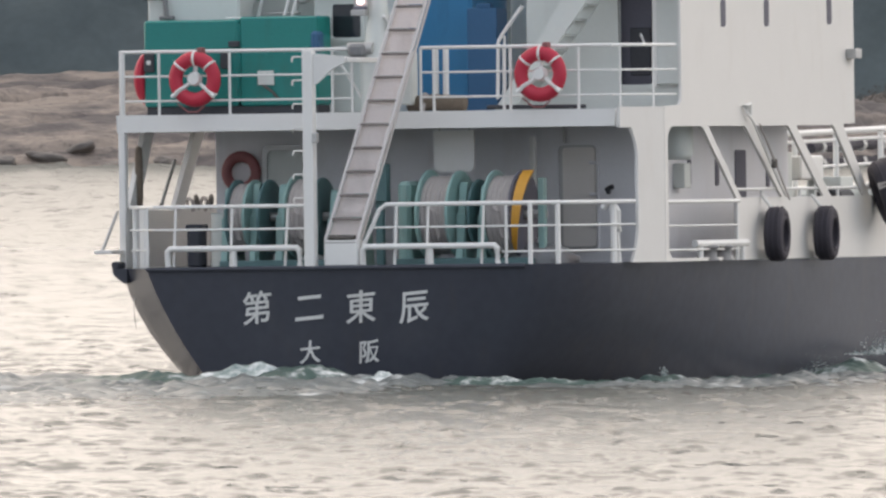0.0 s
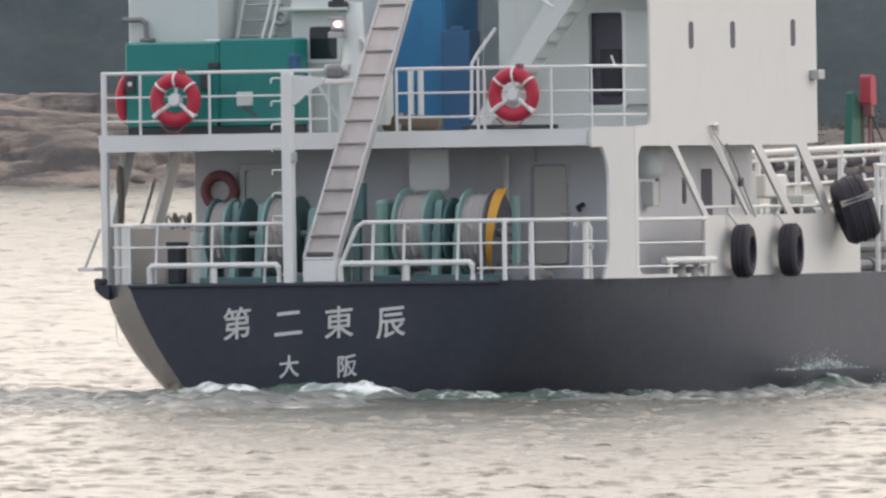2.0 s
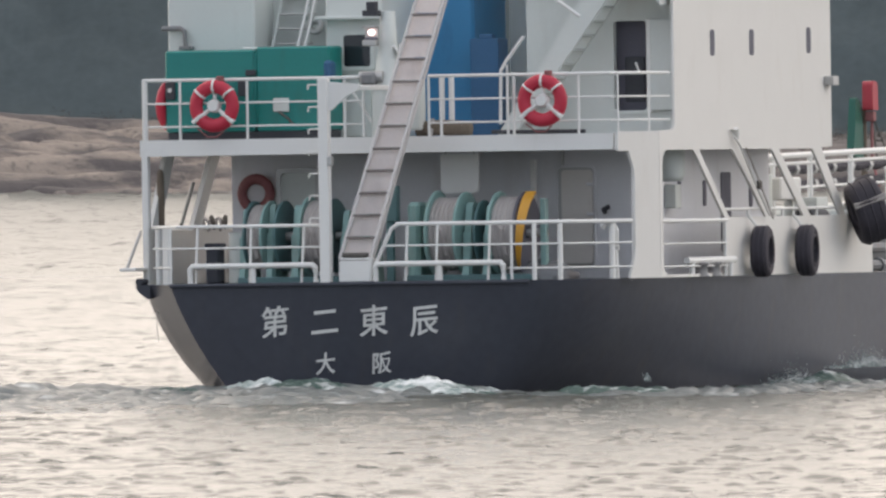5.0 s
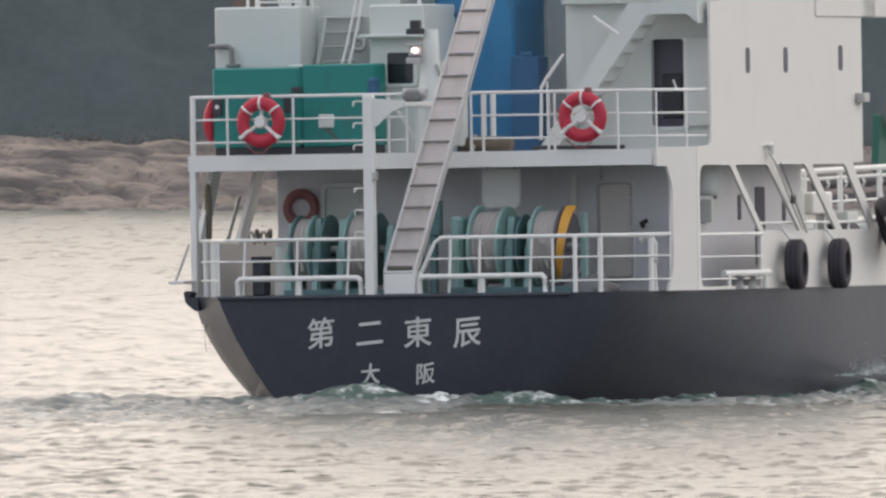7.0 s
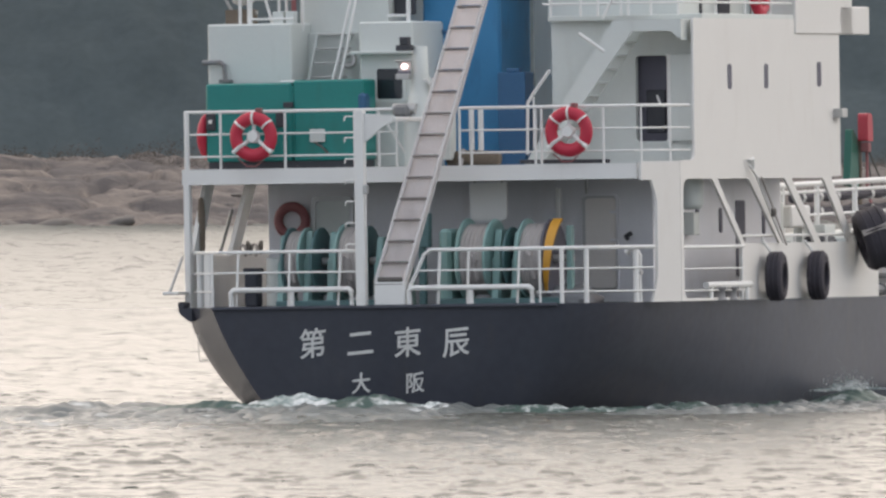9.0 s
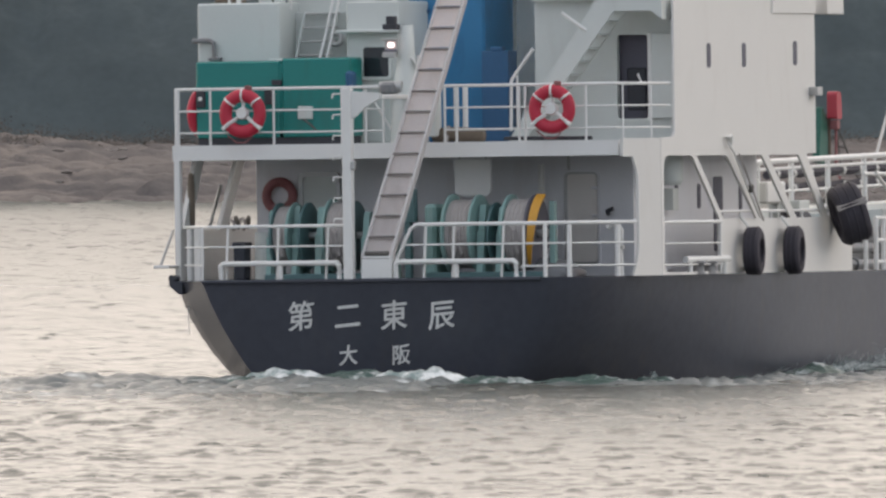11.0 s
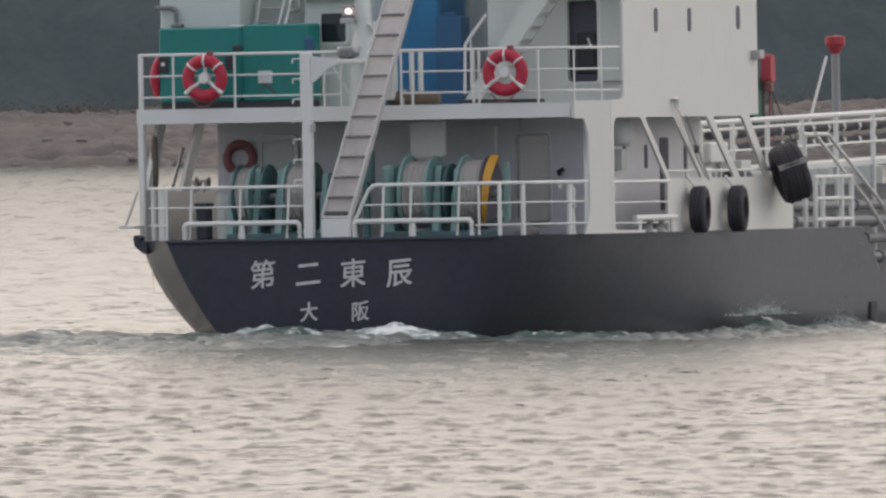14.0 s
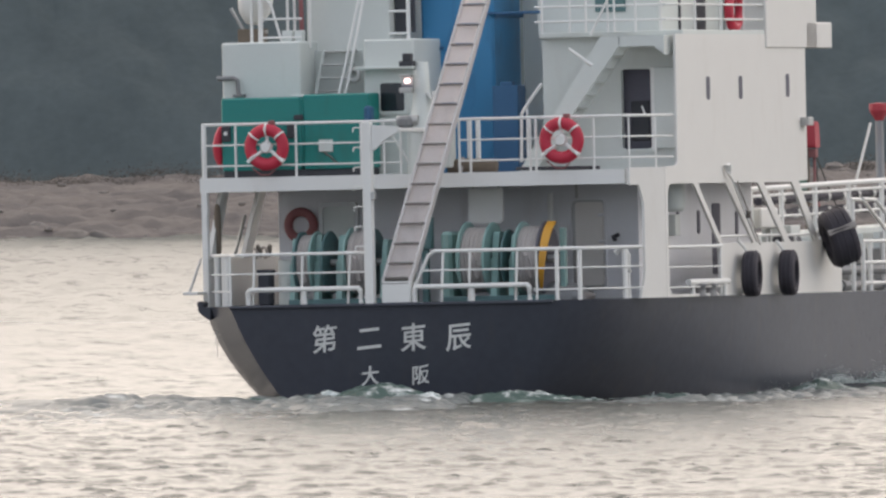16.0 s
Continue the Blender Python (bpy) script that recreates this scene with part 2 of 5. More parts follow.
FOAM = water_material("foaming_crest", (0.2, 0.26, 0.25), 0.42, 0.6, 0.6, (2.6, 2.0, 4.0))


# ---- mesh helpers ----
def part(name, bm, material, parent=None, label="", smooth=False):
    me = bpy.data.meshes.new(name)
    if isinstance(bm, bpy.types.Mesh):
        me = bm
    else:
        bm.normal_update()
        bm.to_mesh(me)
        bm.free()
    me.materials.clear()
    me.materials.append(material)
    if smooth:
        me.shade_smooth()
    ob = new(name, me)
    ob.parent = parent
    return tagged(ob, label)


def thing(name, label, category, group="", kind=""):
    return tagged(new(name), label, category, group, kind)


def box(bm, x0, x1, y0, y1, z0, z1, bevel=0.012):
    m = Matrix.LocRotScale(((x0 + x1) / 2, (y0 + y1) / 2, (z0 + z1) / 2), None, (abs(x1 - x0), abs(y1 - y0), abs(z1 - z0)))
    vs = bmesh.ops.create_cube(bm, size=1, matrix=m)["verts"]
    if bevel:
        es = {e for v in vs for e in v.link_edges}
        bmesh.ops.bevel(bm, geom=list(es), offset=bevel, segments=1, affect="EDGES")
    return bm


def boxes(*rows, bevel=0.012):
    bm = bmesh.new()
    for r in rows:
        box(bm, *r, bevel=bevel)
    return bm


def tube(bm, pts, r, sides=8):
    """A round pipe along points, bent at each of them."""
    pts = [Vector(p) for p in pts]
    rings = []
    for i, p in enumerate(pts):
        a = (p - pts[i - 1]).normalized() if i else (pts[1] - p).normalized()
        b = (pts[i + 1] - p).normalized() if i < len(pts) - 1 else a
        d = (a + b).normalized()
        side = d.cross(Vector((0, 0, 1)))
        side = (side if side.length > 0.05 else d.cross(Vector((0, 1, 0)))).normalized()
        up = side.cross(d)
        k = 1 / max(0.5, d.dot(a))
        rings.append([bm.verts.new(p + (side * math.cos(q) * k + up * math.sin(q)) * r)
                      for q in (2 * math.pi * j / sides for j in range(sides))])
    for A, B in zip(rings, rings[1:]):
        for j in range(sides):
            bm.faces.new((A[j], A[(j + 1) % sides], B[(j + 1) % sides], B[j]))
    bm.faces.new(rings[0][::-1])
    bm.faces.new(rings[-1])
    return bm


def tubes(*runs, r=0.03, sides=8):
    bm = bmesh.new()
    for pts in runs:
        tube(bm, pts, r, sides)
    return bm


def lathe(bm, profile, m=Matrix(), steps=32):
    """Turns a profile of (radius, height) round the z axis, then places it by m."""
    rings = [[bm.verts.new(m @ Vector((r * math.cos(a), r * math.sin(a), z))) for a in (2 * math.pi * j / steps for j in range(steps))] for r, z in profile]
    for A, B in zip(rings, rings[1:]):
        for j in range(steps):
            bm.faces.new((A[j], A[(j + 1) % steps], B[(j + 1) % steps], B[j]))
    return bm


def torus(bm, R, r, m=Matrix(), steps=40, sides=12, flat=1.0):
    ring = [(R + r * math.cos(a), r * flat * math.sin(a)) for a in (2 * math.pi * j / sides for j in range(sides))]
    return lathe(bm, ring + ring[:1], m, steps)


def rounded(pts, r=0.1, n=5):
    """A closed outline with rounded corners; a corner may carry its own radius as a third number."""
    out = []
    for i, p in enumerate(pts):
        q = p[2] if len(p) > 2 else r
        p, a, b = Vector(p[:2]), Vector(pts[i - 1][:2]), Vector(pts[(i + 1) % len(pts)][:2])
        if q < 0.005:
            out.append(p)
            continue
        q = min(q, (a - p).length * 0.45, (b - p).length * 0.45)
        s, e = p + (a - p).normalized() * q, p + (b - p).normalized() * q
        out += [s * (1 - k) ** 2 + p * 2 * k * (1 - k) + e * k * k for k in (j / n for j in range(n + 1))]
    return out


def plate(outlines, thick, axes="yz", at=0.0):
    """A flat plate of an outline and its holes, given in two axes, that reaches from at by thick along the third."""
    cu = bpy.data.curves.new("plate", "CURVE")
    cu.dimensions, cu.fill_mode, cu.extrude = "2D", "BOTH", abs(thick) / 2
    for o in outlines:
        sp = cu.splines.new("POLY")
        sp.points.add(len(o) - 1)
        sp.use_cyclic_u = True
        for q, p in zip(sp.points, o):
            q.co = (p[0], p[1], 0, 1)
    ob = bpy.data.objects.new("plate", cu)
    me = bpy.data.meshes.new_from_object(ob)
    bpy.data.objects.remove(ob)
    c = at + thick / 2
    if axes == "yz":
        m = Matrix(((0, 0, 1, c), (1, 0, 0, 0), (0, 1, 0, 0), (0, 0, 0, 1)))
    elif axes == "xz":
        m = Matrix(((1, 0, 0, 0), (0, 0, -1, c), (0, 1, 0, 0), (0, 0, 0, 1)))
    else:
        m = Matrix.Translation((0, 0, c))
    me.transform(m)
    bm = bmesh.new()
    bm.from_mesh(me)
    bpy.data.meshes.remove(me)
    bmesh.ops.remove_doubles(bm, verts=bm.verts, dist=1e-4)
    bmesh.ops.recalc_face_normals(bm, faces=bm.faces)
    for f in bm.faces:
        f.smooth = False
    return bm


AFLOAT = []  # what rides with the ship


def aboard(ob, x=0.0, y=0.0, z=0.0, rz=0.0, rx=0.0, ry=0.0):
    AFLOAT.append((ob, pose(x, y, z, rx, ry, rz)))
    return ob


# ---- sea: one sheet, fine where it is seen, out to the horizon ----
def swell(x, y):
    """Light wind chop: a gently rippled sheet, with scattered steep wavelets that stand out of it."""
    rng = np.random.RandomState(7)

    def wave(length, spread):
        a = rng.normal(0.0, spread) + 1.5
        return (x * math.cos(a) + y * math.sin(a)) * 2 * math.pi / length + rng.rand() * 7

    z = np.zeros_like(x)
    for k in range(34):
        length = 0.3 * 1.05 ** k * (0.85 + 0.3 * rng.rand())
        z += 0.0021 * length ** 0.4 * (np.exp(2.2 * (np.sin(wave(length, 0.6)) - 1)) * 2 - 0.6)
    near, gusts, far, open_sea, shoreward = (np.zeros_like(x) for k in range(5))
    for k in range(20):
        near += np.sin(wave(0.32 + 0.027 * k, 0.52))
    for k in range(6):
        gusts += np.sin(wave(3.0 + 2.1 * k, 1.2))
    for k in range(12):
        far += np.sin(wave(0.9 + 0.12 * k, 0.6))
        length = 1.3 + 0.2 * k
        open_sea += 0.003 * length * np.sin(wave(length, 0.7))
        length = 3.0 + 0.3 * k
        shoreward += 0.006 * length * np.sin(wave(length, 0.7))
    beyond = np.clip((y - 390) / 300, 0, 1)
    z += 0.027 * np.clip(near / 3.16 - 1.17 + 0.15 * gusts, 0, 1.6)
    z += beyond * (open_sea + 0.075 * np.clip(far / 2.45 - 1.0, 0, None))
    return z + shoreward * np.clip((y - 560) / 260, 0, 1)


def sea():
    ys = [-4000.0, -1500, -500, -100, 60, 140, 200]
    d = 238.0
    while d < 1100:
        ys.append(d)
        d += 0.14 + max(0, d - 345) * 0.0031
    ys += [1400, 2000, 3000, 4600]
    us = np.concatenate(([-60, -12, -3, -0.6, -0.15, -0.03], np.linspace(0.016, 0.128, 600), [0.2, 0.3, 0.7, 3, 12, 60]))
    ys = np.array(ys)
    X = us[None, :] * np.maximum(np.abs(ys), 150)[:, None]
    Y = np.repeat(ys[:, None], len(us), 1)
    fade = (Y > 220) * (Y < 1150) * (us > 0.0) * (us < 0.14)
    Z = swell(X, Y) * fade - 0.02
    v = np.stack([X, Y, Z], -1).reshape(-1, 3)
    r, c = len(ys), len(us)
    i = (np.arange(r - 1)[:, None] * c + np.arange(c - 1)[None, :]).ravel()
    quads = np.stack([i, i + 1, i + c + 1, i + c], -1)
    me = bpy.data.meshes.new("water")
    me.vertices.add(len(v))
    me.vertices.foreach_set("co", v.ravel())
    me.loops.add(quads.size)
    me.loops.foreach_set("vertex_index", quads.ravel())
    me.polygons.add(len(quads))
    me.polygons.foreach_set("loop_start", np.arange(len(quads)) * 4)
    me.update(calc_edges=True)
    return tagged(part("water", me, SEA, smooth=True), "pale rippled sea under a bright overcast sky", "sea", kind="structure")


SEA_SHEET = sea()


# ---- far shore: smooth tan boulders, then a wooded hillside ----
def slab(name, nx, ny, x0, x1, y0, y1, power, height, material, label, category):
    bm = bmesh.new()
    grid = []
    for j in range(ny):
        y = y0 + (j / (ny - 1)) ** power * (y1 - y0)
        grid.append([bm.verts.new((x, y, height(x, y))) for x in (x0 + i * (x1 - x0) / (nx - 1) for i in range(nx))])
    for a, b in zip(grid, grid[1:]):
        for i in range(nx - 1):
            bm.faces.new((a[i], a[i + 1], b[i + 1], b[i]))
    return tagged(part(name, bm, material, smooth=True), label, category, kind="structure")


def shelf_height(x, y):
    """Worn granite: long rounded backs that dip to the east, with clefts between, breaking up into rubble further east."""
    up = y - 1006
    east = min(1, max(0, (x - 48) / 22))
    base = (4.9 - 0.75 * min(1, max(0, (x - 30) / 25)) - 0.5 * east) * (1 - math.exp(-max(0, up) / 11))
    q = Vector((x / 11 + up / 14 + 0.5 * noise.noise((x / 9, up / 6, 2)), up / 4.2 - x / 21, 0)) * (1 + 0.5 * east)
    dist, seeds = noise.voronoi(q)
    block = noise.noise(seeds[0] * 3.7) * 0.9
    cleft = max(0.0, 0.16 - (dist[1] - dist[0])) * 3.4
    crown = 0.25 * (1 - dist[0])
    ledge = abs(noise.noise((x / 7.5 + up / 3.0, up / 1.6 - x / 30, 21))) * 0.55
    small = noise.noise((x / 4.6, up / 2.0, 4)) * 0.2 + noise.noise((x / 1.5, up / 0.8, 9)) * (0.1 + 0.16 * east) + noise.noise((x / 0.6, up / 0.5, 13)) * (0.03 + 0.1 * east)
    whole = (block + crown - cleft) * (1 - 0.55 * east) + small - ledge
    return -0.7 + base + whole * min(1, max(0, up) / 5) + 0.5 * noise.noise((x / 23, 3, 3)) * min(1, up / 12)


slab("rock_shelf", 760, 120, -10, 150, 1006, 1046, 1.2, shelf_height, ROCK, "smooth tan granite shelf along the far shore", "rock")
slab("ground", 60, 40, -300, 500, 1040, 1900, 1.6, lambda x, y: 1.2 + min(27, max(0, y - 1044) * 0.4), SOIL, "dark scrub-covered hillside behind the rocky shore", "hillside")


def canopy_height(x, y):
    """The tops of a close wood: rounded crowns at three sizes."""
    d = Vector((x, y * 0.8, 0))
    bump = sum(w * (1 - noise.voronoi(d / k)[0][0] * 1.1) for k, w in ((7.0, 1.6), (3.0, 0.8), (1.2, 0.45), (0.55, 0.2)))
    return 0.2 + min(30, max(0, y - 1041) * 0.72) + bump * min(1, (y - 1042) / 7) + noise.noise(d / 20) * 1.5


slab("far_wood", 480, 120, -45, 175, 1043, 1100, 1.0, canopy_height, LEAF, "dense dark green wood over the shore, haze mixed into its colour", "wood")["kind"] = "stuff"


def boulder_mesh(seed, material, cuts=3):
    bm = bmesh.new()
    bmesh.ops.create_icosphere(bm, subdivisions=cuts, radius=1)
    for v in bm.verts:
        p = v.co * 1.1 + Vector((seed * 9.1, 0, 0))
        v.co *= 1 + 0.34 * noise.noise(p) + 0.13 * noise.noise(p * 3.1) + 0.05 * noise.noise(p * 8)
    me = bpy.data.meshes.new("boulder")
    bm.to_mesh(me)
    bm.free()
    me.materials.append(material)
    me.shade_smooth()
    return me


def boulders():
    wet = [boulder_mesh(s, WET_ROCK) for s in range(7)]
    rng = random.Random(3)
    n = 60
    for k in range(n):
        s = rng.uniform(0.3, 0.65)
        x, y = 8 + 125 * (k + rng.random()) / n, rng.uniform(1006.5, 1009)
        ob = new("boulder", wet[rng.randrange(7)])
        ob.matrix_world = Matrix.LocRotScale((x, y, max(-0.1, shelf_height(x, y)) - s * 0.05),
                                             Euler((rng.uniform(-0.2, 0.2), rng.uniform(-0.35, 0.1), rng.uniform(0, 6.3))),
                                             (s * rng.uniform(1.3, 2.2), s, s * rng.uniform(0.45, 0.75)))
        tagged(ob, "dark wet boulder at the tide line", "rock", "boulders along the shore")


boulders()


def scatter(name, spots, shape, material, label, category):
    """Many small pieces joined into one mesh: shape gives the points and faces of each."""
    verts, faces = [], []
    for spot in spots:
        b = len(verts)
        vs, fs = shape(*spot)
        verts += vs
        faces += [tuple(b + i for i in f) for f in fs]
    me = bpy.data.meshes.new(name)
    me.from_pydata(verts, [], faces)
    return tagged(part(name, me, material), label, category, kind="stuff")


def shore_litter():
    rng = random.Random(21)
    ball = bmesh.new()
    bmesh.ops.create_icosphere(ball, subdivisions=1, radius=1)
    pts, tris = [v.co.copy() for v in ball.verts], [tuple(v.index for v in f.verts) for f in ball.faces]
    ball.free()

    def stone(x, y, s):
        turn = Euler((rng.random() * 6, rng.random() * 6, rng.random() * 6)).to_matrix()
        mid = Vector((x, y, shelf_height(x, y) + s * 0.15))
        flat = Vector((rng.uniform(1, 1.8), rng.uniform(0.7, 1.1), rng.uniform(0.5, 0.8))) * s
        return [mid + turn @ (p * (1 + 0.35 * noise.noise(p * 1.7 + mid))) * flat for p in pts], tris

    def tuft(x, y, s):
        mid, vs, fs = Vector((x, y, shelf_height(x, y))), [], []
        for k in range(110):
            d = Vector((rng.gauss(0, 0.6), rng.gauss(0, 0.5), abs(rng.gauss(0, 0.45)))) * s
            q, w, b = Euler((rng.uniform(-1.3, 1.3), rng.uniform(-1.3, 1.3), rng.random() * 6)).to_matrix(), s * rng.uniform(0.04, 0.09), len(vs)
            vs += [mid + d + q @ Vector(o) * w for o in ((-1, 0, 0), (0, -0.6, 0.2), (1, 0, 0), (0, 0.6, 0.2))]
            fs.append((b, b + 1, b + 2, b + 3))
        return vs, fs

    stones = [(62 + 72 * rng.random() ** 0.8, 1007 + 30 * rng.random(), rng.uniform(0.1, 0.24) * (1.8 if rng.random() < 0.06 else 1)) for k in range(260)]
    scatter("shore_rubble", stones, stone, SCREE, "brown-grey broken stones strewn over the far shore", "stones")
    tufts = [(45 + 90 * rng.random(), 1042 - abs(rng.gauss(0, 3.5)), rng.uniform(0.35, 0.85)) for k in range(480)]
    scatter("shore_scrub", tufts, tuft, SCRUB, "dry brown scrub between the rocks and the wood", "scrub")


shore_litter()


def tree_meshes(seed):
    rng = random.Random(seed)
    bm = bmesh.new()
    tube(bm, [(0, 0, -1), (0.1, 0, 2.5), (-0.1, 0.1, 5.5)], 0.22, 7)
    for k in range(5):
        a, z = k * 2.4, 2.2 + k * 0.7
        tube(bm, [(0, 0, z), (1.6 * math.cos(a), 1.6 * math.sin(a), z + 0.9)], 0.08, 5)
    trunk = bpy.data.meshes.new("trunk")
    bm.to_mesh(trunk)
    bm.free()
    trunk.materials.append(BARK)
    verts, faces = [], []
    for c in range(40):
        a, z = rng.uniform(0, 6.3), rng.uniform(-0.2, 1)
        rad = 2.7 * (1 - 0.65 * abs(z - 0.35)) * rng.uniform(0.4, 1)
        mid = Vector((rad * math.cos(a), rad * math.sin(a), 2.0 + z * 5.5))
        core = bmesh.new()
        bmesh.ops.create_icosphere(core, subdivisions=2, radius=0.8)
        b = len(verts)
        verts += [mid + Vector((v.co.x, v.co.y, v.co.z * 0.75)) * (1 + 0.4 * noise.noise(v.co * 2 + mid)) for v in core.verts]
        faces += [tuple(b + v.index for v in f.verts) for f in core.faces]
        core.free()
        for k in range(60):
            d = Vector((rng.gauss(0, 1), rng.gauss(0, 1), rng.gauss(0, 0.7))).normalized() * rng.uniform(0.7, 1.25)
            p, q = mid + d, Euler((rng.uniform(-1.2, 1.2), rng.uniform(-1.2, 1.2), rng.uniform(0, 6.3))).to_matrix()
            s, b = rng.uniform(0.13, 0.3), len(verts)
            verts += [p + q @ Vector(o) * s for o in ((-1, 0, 0), (0, -0.7, 0.2), (1, 0, 0), (0, 0.7, 0.25))]
            faces.append((b, b + 1, b + 2, b + 3))
    crown = bpy.data.meshes.new("crown")
    crown.from_pydata(verts, [], faces)
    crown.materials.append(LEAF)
    return trunk, crown


def woods():
    kinds = [tree_meshes(s) for s in range(5)]
    rng = random.Random(11)
    for k in range(7):
        row = k % 2
        x = 10 + 26 * (k + rng.random()) / 7
        y = 1053 + row * 3 + rng.uniform(-2, 2)
        t, c = kinds[rng.randrange(5)]
        tree = thing("tree", "dark green broad-crowned tree on the wooded hillside", "tree", "trees behind the shore")
        for name, me in (("trunk", t), ("crown", c)):
            ob = new(name, me)
            ob.parent = tree
        s = rng.uniform(0.35, 0.6)
        tree.matrix_world = Matrix.LocRotScale((x, y, 1.6 + max(0, y - 1043) * 0.5), Euler((0, 0, rng.uniform(0, 6.3))), (s * 1.15, s * 1.15, s))


woods()


# ---- the ship: x to starboard, y forward, z up from the waterline ----
ship = aboard(thing("ship", "small coastal tanker with a navy hull and white superstructure", "ship"))
MID = -0.2
DECK, UPPER, TOP = 1.8, 4.22, 6.72


def hull():
    levels = (-1.2, -0.5, 0.0, 0.25, 0.5, 0.8, 1.1, 1.4, 1.65, DECK)
    interp = np.interp
    bm = bmesh.new()
    rings = []
    for z in levels:
        crease = 2.215 + 0.76 * z - 0.121 * z * z
        at0 = 3.06 + 1.05 * z - 0.236 * z * z
        full = interp(z, (-1.2, 0.0, 1.83), (4.2, 4.55, 4.64))
        yt = -1.5 + (DECK - z) * 0.1
        side = [(crease, yt), (crease + (at0 - crease) * 0.42, yt * 0.74), (crease + (at0 - crease) * 0.75, yt * 0.42), (at0, 0.0)]
        for y in (0.7, 1.4, 2.5, 4, 6, 8, 10, 13, 16.3):
            k = 1 - (1 - min(1, y / 9)) ** 2.2
            side.append((at0 + (full - at0) * k, y))
        port = [(crease + (at0 - crease) * k, yt * (1 - k)) for k in (0, 0.4, 0.75)] + side[3:]
        ring = [bm.verts.new((MID - x, y, z)) for x, y in port[::-1]] + [bm.verts.new((MID + x, y, z)) for x, y in side]
        rings.append(ring)
    n = len(rings[0])
    for a, b in zip(rings, rings[1:]):
        for i in range(n - 1):
            bm.faces.new((a[i], a[i + 1], b[i + 1], b[i])).smooth = True
    top = bm.faces.new(rings[-1])
    # the end of the raised poop slopes down to the tank deck
    for z, r in zip(levels, rings):
        for v in (r[0], r[-1]):
            v.co.y += (DECK - max(z, 0)) * 1.6
    bm.faces.new([r[0] for r in rings] + [r[-1] for r in rings[::-1]])
    mid = n // 2
    for a, b in zip(rings, rings[1:]):
        for i in (mid - 1,):
            bm.edges.get((a[i], b[i])).smooth = False
    for e in top.edges:
        e.smooth = False
    bmesh.ops.recalc_face_normals(bm, faces=bm.faces)
    return part("hull", bm, NAVY, ship, "navy painted steel hull with raked flat transom")


HULL = hull()
bm = bmesh.new()
low = []
for z in (-1.2, 0.0, 0.16):
    pts = [(4.36, 19.0), (4.4, 30), (4.4, 44), (3.4, 52), (1.4, 58), (0.0, 60.5), (-1.8, 58), (-3.8, 52), (-4.8, 44), (-4.82, 30), (-4.76, 19.0)]
    low.append([bm.verts.new((x, y, z)) for x, y in pts])
for a, b in zip(low, low[1:]):
    for i in range(len(a) - 1):
        bm.faces.new((a[i], a[i + 1], b[i + 1], b[i]))
bm.faces.new(low[-1])
bmesh.ops.recalc_face_normals(bm, faces=bm.faces)
part("fore_hull", bm, NAVY, ship, "low navy hull round the tank deck")
part("tank_deck", boxes((-4.3, 3.9, 17.6, 46, 0.0, 0.52)), TANKGREY, ship, "worn grey tank deck")
part("rubbing_edge", tubes([(MID - 3.18, -1.52, DECK - 0.02), (MID + 3.18, -1.52, DECK - 0.02)], r=0.035), NAVY, HULL)


# lettering on the transom
def lettering(text, size, spots, z):
    for ch, x in zip(text, spots):
        cu = bpy.data.curves.new("letter", "FONT")
        cu.body, cu.size, cu.align_x, cu.align_y, cu.extrude, cu.offset = ch, size, "CENTER", "CENTER", 0.006, 0.005
        cu.shear = 0.06
        ob = bpy.data.objects.new("letter", cu)
        me = bpy.data.meshes.new_from_object(ob)
        bpy.data.objects.remove(ob)
        me.transform(Matrix.Translation((x, -1.51 + (DECK - z) * 0.1, z)) @ Euler((radians(90 + 5.7), 0, 0)).to_matrix().to_4x4() @ Matrix(((1, 0, 0, 0), (0.09, 1.05, 0, 0), (0, 0, 1, 0), (0, 0, 0, 1))))
        part("letter", me, LETTER, HULL, "white painted character")


lettering("第二東辰", 0.52, (-1.56, -0.68, 0.19, 1.08), 1.12)
lettering("大阪", 0.36, (-0.70, 0.29), 0.43)

# upper deck, side plating with its openings, pillars
deck = [(-4.45, 0), (3.96, 0), (4.25, 0.45), (4.38, 1.2), (4.38, 9.9), (-4.8, 9.9), (-4.8, 1.2)]
part("upper_deck", plate([[Vector(p) for p in deck]], 0.27, "xy", 3.95), WHITE, ship, "white upper deck with a deep edge")
side = [(0.98, 1.8, 0), (12.0, 1.8, 0), (12.0, 2.79, 0.3), (10.62, 2.79, 0.1), (9.35, 3.96, 0.1), (9.93, 3.96, 0), (9.93, 6.74, 0), (1.78, 6.74, 0), (1.78, 4.27, 0.16), (0.98, 4.25, 0)]
holes = [[(1.12, 1.85, 0.22), (4.26, 1.85, 0), (4.26, 2.79, 0), (2.72, 3.93, 0.12), (1.12, 3.93, 0.28)],
         [(4.5, 2.79, 0), (6.4, 2.79, 0), (4.72, 3.93, 0.1), (3.0, 3.93, 0.1)],
         [(6.75, 2.79, 0), (8.38, 2.79, 0), (6.75, 3.93, 0.1), (5.12, 3.93, 0.1)],
         [(8.75, 2.79, 0), (10.3, 2.79, 0), (8.9, 3.93, 0.1), (7.12, 3.93, 0.1)]]
SIDE = part("side_plate", plate([rounded(side, 0.1)] + [rounded(h, 0.05) for h in holes], -0.045, "yz", 4.43), SIDEWHITE, ship, "white side plating with slanted stays")
